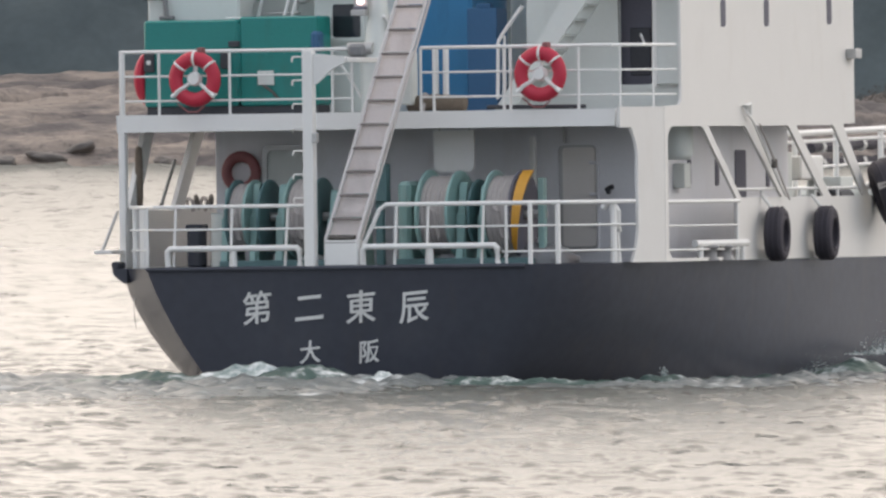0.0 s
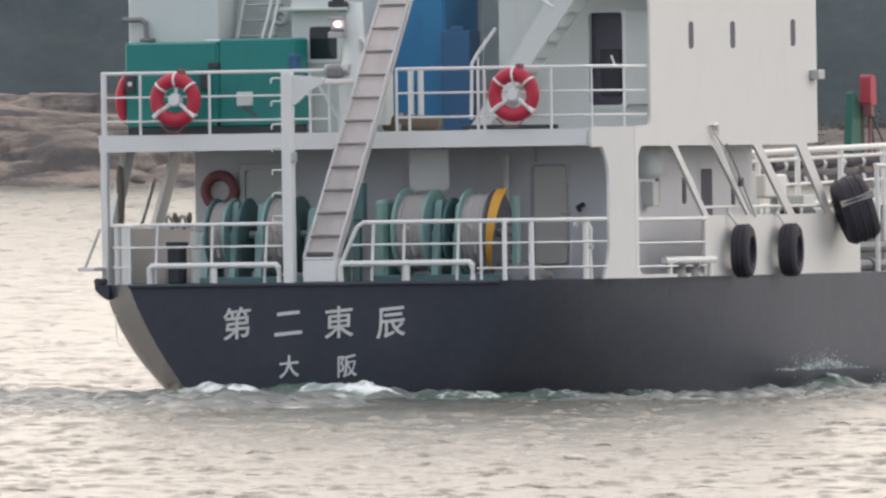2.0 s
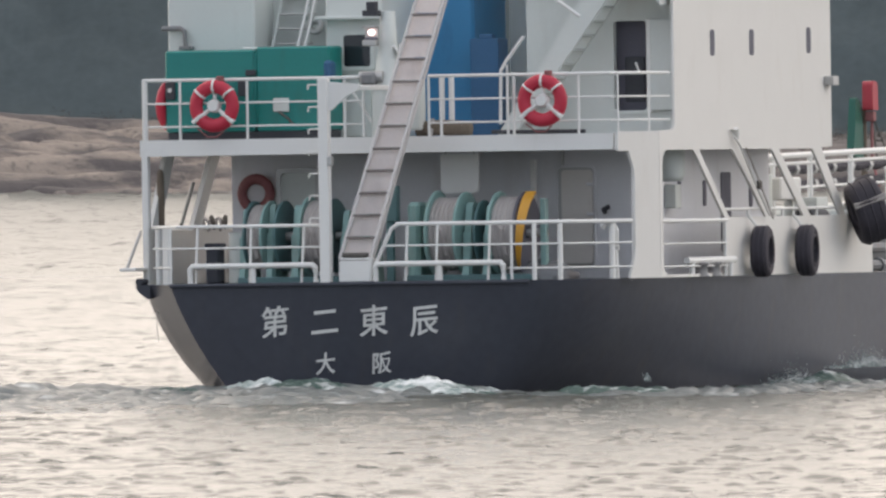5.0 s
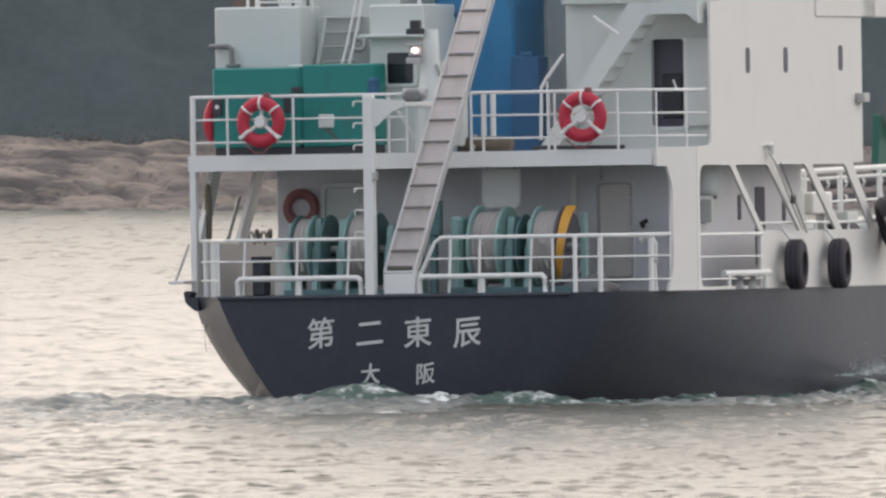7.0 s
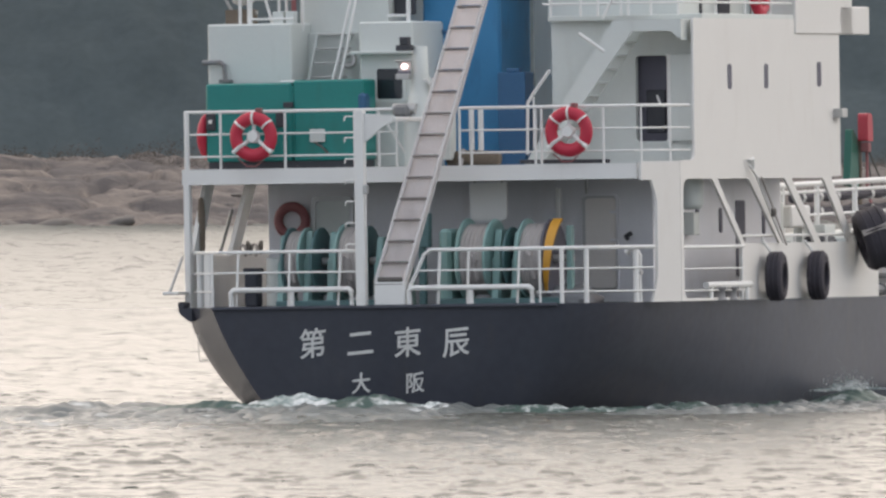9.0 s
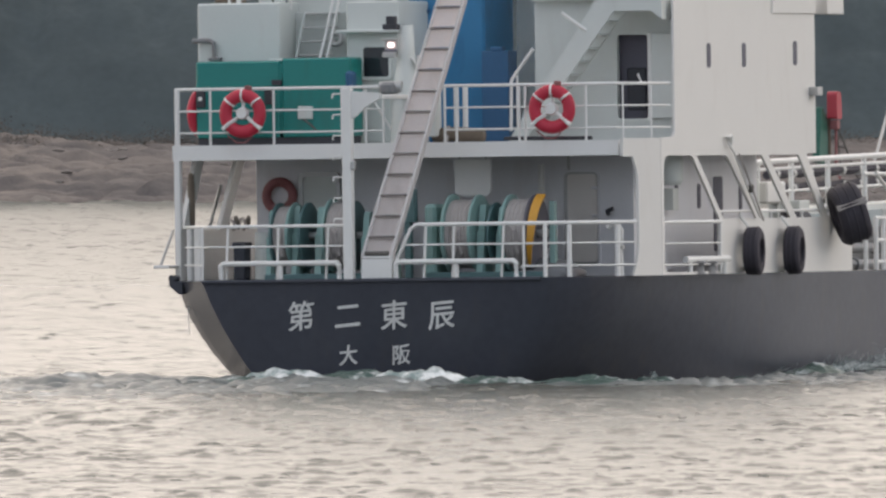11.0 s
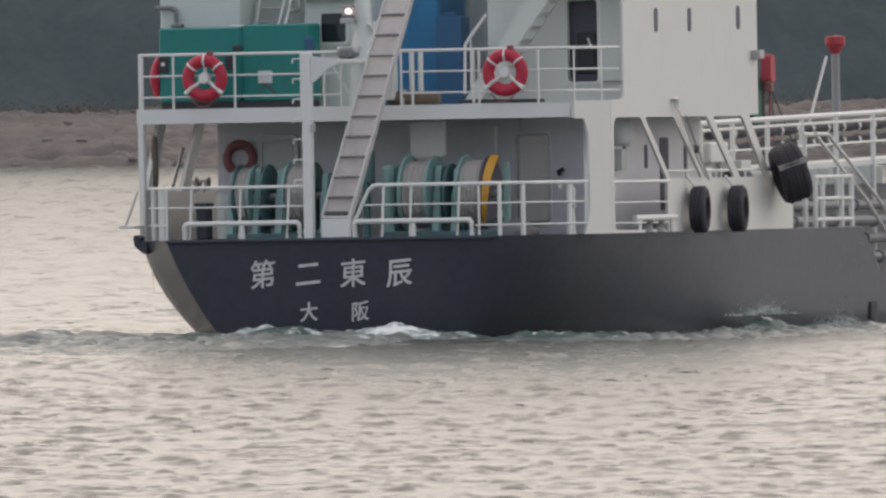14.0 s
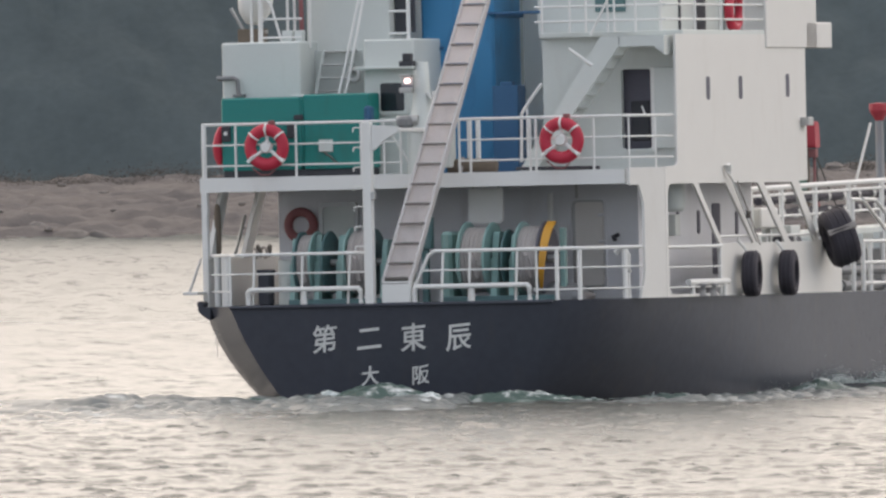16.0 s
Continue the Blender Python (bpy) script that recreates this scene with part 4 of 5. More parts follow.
can = aboard(thing("oil_drum", "pale grey drum standing on the poop deck", "drum"), -3.1, 1.2, DECK)
part("body", lathe(bmesh.new(), [(0, 0), (0.22, 0), (0.23, 0.02), (0.22, 0.28), (0.23, 0.3), (0.22, 0.56), (0.23, 0.58), (0.22, 0.84), (0.23, 0.86), (0, 0.86)], steps=24), GREYW, can)
part("bung", lathe(bmesh.new(), [(0.04, 0.86), (0.04, 0.9), (0, 0.9)], pose(0.1, -0.08, 0), 12), STEEL, can)
chest = aboard(thing("storage_box", "small navy box behind the poop railing", "box"), -3.58, 1.2, DECK)
part("box_body", boxes((-0.12, 0.12, -0.15, 0.15, 0, 0.6), bevel=0.03), NAVY, chest)
part("box_lid", boxes((-0.14, 0.14, -0.17, 0.17, 0.6, 0.68), bevel=0.02), NAVY, chest)
roll = aboard(thing("ladder_roll", "dark rolled boarding ladder at the port pillar", "rope ladder"), -4.3, 0.55, DECK)
part("roll", lathe(bmesh.new(), [(0, 0.9), (0.05, 0.92), (0.065, 1.1), (0.065, 1.7), (0.05, 1.9), (0, 1.95)], steps=20), BROWN, roll, smooth=True)
part("strap", tubes([(0, 0, 0), (0, 0, 0.95)], r=0.05), STEEL, roll)
ropes = aboard(thing("rope_coil", "coiled grey rope hung over the port bulwark", "rope"), -4.7, 4.2, 2.8)
for k in range(4):
    part("coil", torus(bmesh.new(), 0.1, 0.03, pose(0, k * 0.3 - 0.4, 0.0 + 0.03 * (k % 2), 0, 70 + 9 * k, 50 - 20 * (k % 2))), DROPE if k % 2 else ROPE, ropes)
fair = aboard(thing("quarter_roller", "small folding platform with a dark roller at the port quarter", "fairlead"), -4.45, -0.2, DECK)
part("strut", tubes([(-0.05, 0.3, 0.9), (-0.1, -0.25, 0.28)], r=0.03), STEEL, fair)
part("platform", boxes((-0.2, 0.1, -0.35, 0.25, 0.23, 0.29)), WHITE, fair)
part("bracket", plate([rounded([(0.0, 0.0, 0.03), (0.26, 0.0, 0.02), (0.26, -0.24, 0.02), (0.2, -0.24, 0.05), (0.02, -0.1, 0.05)])], 0.3, "xz", -0.1), NAVY, fair, "dark fairlead bracket")
part("roller", tubes([(0.06, -0.12, 0.05), (0.06, 0.25, 0.05)], r=0.06, sides=14), NAVY, fair)

# ---- upper deck ----
gen = aboard(thing("generator_box", "green steel generator housing on the upper deck", "generator"), -2.75, 0.85, UPPER)
body = part("housing", boxes((-1.44, 0.15, -0.3, 0.35, 0.13, 1.5), (0.19, 1.5, -0.3, 0.35, 0.13, 1.54), bevel=0.03), GREEN, gen)
part("skid", boxes((-1.42, 1.48, -0.25, 0.3, 0.0, 0.13)), DARK, gen)
part("panel_seam", boxes((0.15, 0.19, -0.28, 0.3, 0.22, 1.44), bevel=0), GREEN, gen)
part("gauge_box", boxes((-1.42, -1.25, -0.36, -0.3, 0.68, 0.98)), DARK, gen)
part("gauge", boxes((-1.37, -1.3, -0.375, -0.36, 0.8, 0.87)), WHITE, gen)
part("hatch", boxes((0.5, 0.78, -0.34, -0.3, 0.45, 0.68)), GREYW, gen)
part("handle", boxes((-0.12, 0.02, -0.36, -0.3, 0.72, 1.02)), DARK, gen)
part("cap", boxes((0.02, 0.2, -0.36, -0.3, 1.06, 1.16)), DARK, gen)
part("lifting_plate", boxes((-0.1, 0.3, -0.15, 0.1, 1.5, 1.54)), WHITE, gen)
part("cable", tubes([(0.6, -0.33, 0.45), (0.75, -0.35, 0.35), (0.85, -0.33, 0.24)], r=0.02), DROPE, gen)
part("end_cover", boxes((1.4, 1.54, -0.35, -0.05, 0.95, 1.3), bevel=0.05), DBLUE, gen)

port_house = part("port_deckhouse", boxes((-4.41, -2.85, 1.3, 3.2, UPPER - 0.01, 6.77), bevel=0.03), GREYW, ship, "pale grey port deckhouse block")
part("port_deckhouse_wing", boxes((-1.62, -0.62, 1.4, 3.2, UPPER - 0.01, 6.77), bevel=0.03), GREYW, ship)
part("port_deckhouse_back", boxes((-2.86, -1.6, 2.2, 3.2, UPPER - 0.01, 6.6)), GREYW, ship)
part("canopy", boxes((-1.72, -0.56, 1.15, 1.42, 6.2, 6.26)), GREYW, ship)
part("cabin_window", plate([rounded([(-1.3, 5.4), (-0.8, 5.4), (-0.8, 5.95), (-1.3, 5.95)], 0.06)], 0.03, "xz", 1.38), GLASS, ship, "dark cabin window")
part("cabin_window_rim", plate([rounded([(-1.35, 5.35), (-0.75, 5.35), (-0.75, 6.0), (-1.35, 6.0)], 0.08), rounded([(-1.29, 5.41), (-0.81, 5.41), (-0.81, 5.94), (-1.29, 5.94)], 0.05)], 0.06, "xz", 1.355), GREYW, ship)
part("spout", tubes([(-4.47, 1.2, 6.1), (-4.15, 1.2, 6.1), (-4.07, 1.2, 6.05), (-4.05, 1.2, 5.78)], r=0.045), TANKGREY, ship)
part("spout_flange", boxes((-4.16, -3.94, 1.15, 1.3, 5.74, 5.8)), TANKGREY, ship)
ladder = aboard(thing("inclined_ladder", "grey inclined ladder with white handrails beside the deckhouse", "ladder"), 0, 0, 0)
for x in (-2.72, -2.1):
    part("stringer", tubes([(x - 0.1, 1.6, 5.0), (x + 0.08, 2.1, 6.6)], r=0.03), GREYW, ladder)
for k in range(7):
    z = 5.05 + k * 0.25
    part("tread", boxes((-2.74 + k * 0.02, -2.1 + k * 0.02, 1.6 + k * 0.07, 1.75 + k * 0.07, z, z + 0.03)), STEEL, ladder)
for d in (0.0, 0.13):
    part("handrail", tubes([(-2.2 + d, 1.4, 5.5), (-2.1 + d, 1.6, 6.1), (-1.83 + d * 0.6, 2.0, 7.8)], r=0.025), WHITE, ladder)
part("hose_reel", torus(bmesh.new(), 0.1, 0.05, pose(-1.95, 1.8, 6.1, 80)), STEEL, ladder)

# blue funnel
funnel = part("funnel", boxes((-1.0, 0.45, 3.0, 4.65, UPPER - 0.01, 9.5), bevel=0.05), BLUE, ship, "tall blue funnel casing")
part("funnel_band", boxes((0.46, 0.5, 3.0, 4.7, 7.14, 7.24), (0.3, 1.4, 2.9, 3.0, 7.2, 7.25)), DBLUE, funnel)
part("funnel_hatch", boxes((-0.95, -0.55, 2.95, 3.0, 6.55, 6.62)), DBLUE, funnel)
part("locker", boxes((0.56, 1.06, 2.5, 3.0, UPPER - 0.01, 5.85), (0.72, 0.95, 2.5, 2.7, 5.85, 5.92)), DBLUE, ship, "dark blue locker beside the funnel")
part("funnel_side", boxes((0.5, 1.0, 4.66, 6.0, UPPER, 7.6)), GREYW, ship)
part("funnel_ladder", tubes([(0.55, 1.1, UPPER), (0.55, 1.1, 5.2)], [(0.72, 1.1, UPPER), (0.72, 1.1, 5.2)], r=0.05), WHITE, ship)
coil = aboard(thing("canvas_roll", "brown canvas roll lying on the upper deck", "canvas"), 0.85, 0.4, UPPER)
bm = tubes([(-0.5, 0, 0.12), (-0.1, 0.02, 0.14), (0.45, 0, 0.11)], r=0.13, sides=12)
part("roll", bm, BROWN, coil, smooth=True)
part("lashing", tubes([(-0.2, -0.14, 0.0), (-0.2, -0.05, 0.28), (-0.2, 0.14, 0.05)], r=0.02), ROPE, coil)
pole = aboard(thing("boat_hook", "dark pole lying along the upper deck edge", "pole"), 2.6, 0.2, UPPER)
part("shaft", tubes([(-0.85, 0, 0.05), (0.8, 0, 0.04)], r=0.035), DARK, pole)

# starboard deckhouse with its open door
W = 2.5
parts = [(1.57, 3.13, W, W + 0.1, UPPER - 0.01, TOP), (3.13, 3.72, W, W + 0.1, UPPER - 0.01, 4.6), (3.13, 3.72, W, W + 0.1, 6.1, TOP), (3.72, 4.34, W, W + 0.1, UPPER - 0.01, TOP),
         (1.57, 1.67, W + 0.1, 9.9, UPPER - 0.01, TOP), (4.24, 4.34, W + 0.1, 9.9, UPPER - 0.01, TOP), (1.57, 4.34, 9.8, 9.9, UPPER - 0.01, TOP)]
for r in parts:
    part("deckhouse_wall", boxes(r, bevel=0.0), GREYW, ship)
part("bridge_deck", boxes((1.57, 4.42, 2.3, 9.95, TOP, TOP + 0.1)), GREYW, ship)
part("doorway_lining", plate([rounded([(3.08, 4.54), (3.77, 4.54), (3.77, 6.16), (3.08, 6.16)], 0.1), rounded([(3.13, 4.6), (3.71, 4.6), (3.71, 6.1), (3.13, 6.1)], 0.08)], 0.05, "xz", W - 0.04), GREYW, ship)
part("door_jamb", boxes((3.72, 3.8, W - 0.09, W - 0.002, 4.56, 6.13)), WHITE, ship)
part("open_door", boxes((3.8, 4.3, W - 0.12, W - 0.07, 4.6, 6.12)), GREYW, ship, "open grey door leaf folded back to the wall")
part("door_lever", tubes([(3.7, W - 0.4, 5.25), (3.64, W - 0.4, 5.4)], r=0.02), WHITE, ship)
# flat dark sheet: the shade of the unlit inside is put into its colour
part("doorway_shade", boxes((3.05, 3.8, W + 0.22, W + 0.3, UPPER, TOP)), DUSK, ship, "dark sheet behind the doorway, shade put into its colour")
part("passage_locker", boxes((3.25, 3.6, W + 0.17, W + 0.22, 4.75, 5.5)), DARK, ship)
stair = aboard(thing("stairway", "grey-white steel stair up the deckhouse wall", "stair"))
for y in (1.5, 2.1):
    part("stringer", plate([[Vector(p) for p in ((1.38, 4.22), (1.68, 4.22), (3.42, 6.55), (3.42, 6.72), (3.05, 6.72))]], 0.05, "xz", y), GREYW, stair)
for k in range(10):
    x, z = 1.62 + k * 0.18, 4.44 + k * 0.235
    part("tread", boxes((x - 0.02, x + 0.24, 1.54, 2.1, z, z + 0.04)), GREYW, stair)
part("handrail", tubes([(1.44, 1.5, 4.4), (1.46, 1.5, 5.3), (1.55, 1.5, 5.45), (1.87, 1.5, 5.86)], r=0.03), WHITE, stair)
part("handrail", tubes([(2.72, 1.9, 6.75), (3.25, 1.9, 7.75)], r=0.025), WHITE, stair)
part("baluster", tubes([(1.56, 1.52, 4.5), (1.56, 1.52, 5.4)], r=0.02), WHITE, stair)
part("stay", tubes([(2.42, 1.5, 6.5), (2.88, 1.5, 6.18)], r=0.03), WHITE, stair)
part("landing", plate([[Vector(p) for p in ((3.4, 6.72), (4.3, 6.72), (4.3, 6.36), (4.1, 6.52), (3.4, 6.52))]], 1.0, "xz", 1.5), GREYW, stair)

# crane column with its lamp
crane = aboard(thing("crane_column", "grey tapered deck column carrying a floodlight and winch gear", "column"), -0.1, 0.3, UPPER)
bm = bmesh.new()
lathe(bm, [(0.3, 0.0), (0.3, 0.9), (0.24, 1.0), (0.15, 1.6), (0.12, 2.1), (0.0, 2.1)], steps=20)
part("column", bm, GREYW, crane, smooth=True)
part("side_box", boxes((0.25, 0.6, -0.15, 0.15, 0.1, 0.95), bevel=0.03), GREYW, crane)
part("gear", boxes((-0.38, -0.1, -0.42, -0.14, 0.86, 1.08), bevel=0.05), TANKGREY, crane, "weathered winch gear")
part("gear_drum", tubes([(-0.42, -0.25, 1.0), (0.0, -0.25, 1.0)], r=0.1, sides=16), STEEL, crane)
part("pipe", tubes([(-0.1, -0.1, 1.5), (0.15, -0.1, 1.5), (0.25, -0.1, 1.35), (0.25, -0.1, 1.55)], r=0.03), WHITE, crane)
lampbox = part("floodlight", boxes((-0.36, -0.12, -0.3, -0.12, 1.52, 1.62), (-0.36, -0.12, -0.16, -0.1, 1.6, 1.84), (-0.36, -0.12, -0.3, -0.12, 1.82, 1.86)), STEEL, crane)
part("lamp_base", boxes((-0.33, -0.13, -0.28, -0.14, 1.6, 1.67), bevel=0.02), DUSK, lampbox)
part("lens", boxes((-0.28, -0.17, -0.26, -0.16, 1.7, 1.79), bevel=0.03), LAMP, lampbox, "lit pinkish white lamp glass")
part("beacon", boxes((-0.36, -0.1, -0.28, -0.05, 2.02, 2.12), (-0.3, -0.14, -0.25, -0.08, 2.12, 2.26)), DARK, crane)
part("knee", plate([[Vector(p) for p in ((0.05, 1.45), (0.4, 0.95), (0.4, 0.85), (0.05, 0.85))]], 0.06, "xz", -0.03), GREYW, crane)

# ---- bridge deck gear ----
part("wheelhouse", boxes((1.2, 3.6, 3.4, 9.0, TOP + 0.1, 9.4)), GREYW, ship, "grey-white wheelhouse wall")
part("wheelhouse_window", boxes((2.35, 2.95, 3.36, 3.4, 7.2, 7.9)), TEAL, ship)
part("wheelhouse_door", boxes((3.6, 3.64, 5.6, 6.2, TOP + 0.1, 8.6), (3.6, 3.63, 4.6, 4.7, TOP + 0.1, 8.6)), DARK, ship)
part("bridge_wing", boxes((3.62, 4.46, 7.4, 10.62, 6.48, 9.0), (4.34, 4.46, 9.94, 11.6, 6.48, 6.98), bevel=0.02), SIDEWHITE, ship, "white bridge wing box")
railing("bridge_railing", [([(1.6, 1.95, z), (4.2, 1.95, z), (4.36, 2.2, z), (4.38, 7.4, z)], 0.022) for z in (7.02, 7.3, 7.75)],
        [*[up(x, 1.95, TOP + 0.08, 7.75, 0.024) for x in (1.75, 2.3, 2.62, 3.05, 3.18, 3.6, 4.1)], *[up(4.38, y, TOP + 0.08, 7.75, 0.024) for y in (3.2, 4.8, 6.2)]], "white railing round the bridge deck")
horn = aboard(thing("searchlight", "pale conical searchlight on a bracket above the deckhouse", "searchlight"), -4.02, 2.0, 6.77)
bm = bmesh.new()
lathe(bm, [(0.0, -0.28), (0.16, -0.26), (0.3, -0.05), (0.34, 0.2), (0.3, 0.36), (0.0, 0.4)], pose(0.05, 0, 0.62, 12, 10), 24)
part("body", bm, WHITE, horn, smooth=True)
part("bracket", tubes([(-0.42, 0, 0.66), (-0.15, 0, 0.2), (0.3, 0, 0.2)], r=0.035), STEEL, horn)
part("base", boxes((-0.25, 0.25, -0.15, 0.15, -0.01, 0.26)), BROWN, horn)
railing("port_top_railing", [([(-3.7, 1.6, z), (-2.9, 1.6, z)], 0.02) for z in (6.85, 7.2)], [up(-3.72, 1.6, 6.65, 7.9, 0.05), up(-3.9, 1.6, 6.65, 7.9, 0.03)], "white railing on the port deckhouse top")
part("top_pipes", tubes([(-3.3, 1.7, 6.64), (-3.55, 1.7, 7.5), (-3.8, 1.7, 7.7)], *[[(x, 1.9, 6.64), (x, 1.9, 8.2)] for x in (-3.28, -3.14, -2.84)], r=0.028), WHITE, ship)
part("red_pipe", tubes([(-2.98, 1.85, 6.64), (-3.0, 1.85, 8.2)], r=0.045), DRED, ship)
part("top_boxes", boxes((-3.3, -3.1, 1.6, 1.8, 6.64, 6.98), (-3.05, -2.9, 1.6, 1.8, 6.64, 6.98)), GREYW, ship)
part("aft_bridge_house", boxes((-3.05, -1.4, 2.35, 5.5, 6.6, 8.8)), GREYW, ship)
part("aft_window", boxes((-1.38, -1.0, 2.6, 2.7, 6.9, 7.9)), DARK, ship)
for z in (6.88, 7.3):
    part("mid_rail", tubes([(-1.4, 2.3, z), (-1.02, 2.3, z)], r=0.025), WHITE, ship)
part("mid_post", boxes((-1.04, -0.98, 2.25, 2.35, 6.68, 8.4)), WHITE, ship)

# ---- tank deck forward ----
fore = aboard(thing("fender_crane", "small deck crane with a green folded arm and a red block", "crane"), -2.82, 33.0, 0.58)
part("post", tubes([(0, 0.1, -0.08), (0, 0.1, 4.1)], r=0.055, sides=12), BROWN, fore)
part("arm", plate([rounded([(-0.55, 3.25, 0.1), (0.05, 3.2, 0.1), (0.0, 4.1, 0.1), (-0.35, 4.35, 0.1)])], 0.14, "yz", -0.12), DGREEN, fore, "green folded arm")
part("block", plate([rounded([(-0.1, 4.08, 0.05), (0.22, 4.08, 0.05), (0.18, 4.6, 0.1), (-0.1, 4.62, 0.1)])], 0.2, "yz", 0.05), CRANE_RED, fore, "faded red crane head")
part("hook_block", boxes((0.08, 0.24, -0.05, 0.12, 3.88, 4.06)), DRED, fore)
part("hook", tubes([(0.16, 0.1, 3.9), (0.22, -0.1, 3.2), (0.45, -0.4, 2.7)], r=0.028), DRED, fore)
part("wire", tubes([(0.16, 0.1, 3.9), (0.3, 0, 3.1)], [(0.2, 0.1, 3.9), (0.6, 0.5, 2.6)], r=0.018), DROPE, fore)
walkway = aboard(thing("catwalk", "white raised catwalk with pipes over the tank deck", "catwalk"), 0, 0, 0)
for z, r in ((3.86, 0.05), (3.72, 0.03), (3.3, 0.025)):
    part("bar", tubes([(2.3, 9.9, z - 0.1), (2.3, 34, z + 0.28)], r=r), WHITE, walkway)
part("grating", plate([[Vector(p) for p in ((9.9, 2.75), (34, 3.13), (34, 3.23), (9.9, 2.85))]], 1.1, "yz", 1.2), GREYW, walkway)
for y in (11, 13, 15, 17.2, 19.4, 21.6, 24, 26.5, 29):
    part("post", tubes([(2.3, y, 0.5), (2.3, y, 3.76 + (y - 9.9) * 0.0158)], r=0.05), WHITE, walkway)
for row, z in enumerate((3.55, 3.28)):
    part("hose", tubes([(1.5, 16 + k * 0.5, z + 0.02 + k * 0.008 + (k % 2) * 0.03) for k in range(30)], r=0.085), RUBBER, walkway, "dark ribbed cargo hose")
    for k in range(14):
        part("hose_band", tubes([(1.5, 16.4 + k, z + 0.035 + k * 0.016), (1.5, 16.55 + k, z + 0.037 + k * 0.016)], r=0.1), STEEL, walkway)
tank = aboard(thing("cargo_tank_trunk", "pale grey tank trunk along the deck", "tank trunk"), 0, 0, 0)
part("trunk", boxes((-2.5, 0.8, 13, 40, 0.5, 2.6)), TANKGREY, tank)
for k in range(9):
    part("hatch", boxes((-0.5, 0.6, 15 + k * 1.8, 15.7 + k * 1.8, 2.6, 2.95)), GREYW, tank)
    part("vent", boxes((0.82, 0.95, 15.2 + k * 1.2, 15.5 + k * 1.2, 2.15, 2.3)), DARK, tank)
for z, x in ((1.2, 2.9), (1.55, 2.6), (1.9, 2.8), (2.2, 2.4)):
    pp = aboard(thing("cargo_pipe", "pale grey cargo pipe along the deck", "pipe", "cargo pipes"), x, 0, z)
    part("run", tubes([(0, 10, 0), (0, 38, 0)], r=0.09), TANKGREY, pp)
    for k in range(6):
        part("flange", tubes([(0, 14.5 + k * 2.6, 0), (0, 14.6 + k * 2.6, 0)], r=0.13, sides=12), TANKGREY, pp)
valve = aboard(thing("cargo_valve", "red handwheel valve on the cargo pipes", "valve"), 3.5, 21.5, 2.0)
part("wheel", torus(bmesh.new(), 0.1, 0.07, pose(0, 0, 0, 90, 0, 20)), RED, valve)
part("stem", tubes([(0, 0, -1.5), (0, 0, 0.0)], r=0.05), TANKGREY, valve)
railing("tank_deck_railing", [([(4.2, 14.1, z), (4.2, 16.5, z)], 0.035) for z in (2.76, 2.35, 1.95)], [up(4.2, y, 0.5, 2.76, 0.05) for y in (14.15, 14.6, 15.8, 16.45)], "white railing at the break of the poop")
railing("tank_deck_railing", [([(4.3, 19.05, z), (4.3, 30, z)], r) for z, r in ((0.95, 0.04), (0.56, 0.025), (0.22, 0.03))], [up(4.3, y, 0.14, 0.95, 0.04) for y in (19.1, 20.1, 21.2, 22.5, 23.8, 25.1, 26.4, 27.7, 29)],
        "low white railing along the tank deck edge")
steps = aboard(thing("side_ladder", "white inclined ladder rails down to the tank deck", "ladder"))
for x in (4.05, 4.3):
    part("rail", tubes([(x, 13.9, 3.58), (x, 14.7, 3.56), (x, 15.1, 3.4), (x, 17.9, 2.3), (x, 19.3, 1.6), (x, 19.4, 0.5)], r=0.035), WHITE, steps)
part("foot_post", tubes([(4.05, 14.0, DECK - 1.2), (4.05, 14.0, 3.58)], r=0.045), WHITE, steps)
mast = aboard(thing("deck_mast", "thin grey mast with a red cap and a stay", "mast"), 0.0, 29.0, 0.5)
part("pole", lathe(bmesh.new(), [(0.09, 0), (0.08, 4.7), (0, 4.7)], steps=16), TANKGREY, mast, smooth=True)
part("cap", lathe(bmesh.new(), [(0.08, 4.66), (0.2, 4.86), (0.2, 5.0), (0, 5.02)], steps=16), CRANE_RED, mast)
part("stay", tubes([(0, -1.8, 3.3), (0, -0.6, 4.6)], r=0.03), STEEL, mast)
white_gear = aboard(thing("deck_machinery", "cluster of white deck machinery on the tank deck", "machinery"), 3.0, 10.8, 0.5)
part("cabinet", boxes((-0.4, 0.3, -0.3, 0.8, 2.55, 2.95), bevel=0.03), WHITE, white_gear)
part("legs", boxes((-0.3, -0.2, -0.2, -0.1, 0, 2.55), (0.1, 0.2, 0.6, 0.7, 0, 2.55), bevel=0), GREYW, white_gear)
part("motor", lathe(bmesh.new(), [(0, -0.4), (0.22, -0.4), (0.25, -0.3), (0.25, 0.3), (0.2, 0.4), (0, 0.4)], pose(0.3, 1.3, 2.2, 90), 20), DARK, white_gear)
part("column", boxes((-0.3, 0.3, 1.6, 2.2, 0, 2.6)), GREYW, white_gear)
part("column", boxes((-0.15, 0.25, -1.0, -0.6, 0, 3.0)), GREYW, white_gear)

# ---- churned water that goes with the ship ----
def patch(name, xs, ys, height, material, label, category):
    X, Yg = np.meshgrid(xs, ys)
    Z = np.vectorize(height)(X, Yg)
    r, c = X.shape
    i = (np.arange(r - 1)[:, None] * c + np.arange(c - 1)[None, :]).ravel()
    me = bpy.data.meshes.new(name)
    me.from_pydata(np.stack([X, Yg, Z], -1).reshape(-1, 3).tolist(), [], np.stack([i, i + 1, i + c + 1, i + c], -1).tolist())
    return tagged(part(name, me, material, smooth=True), label, category, kind="stuff")


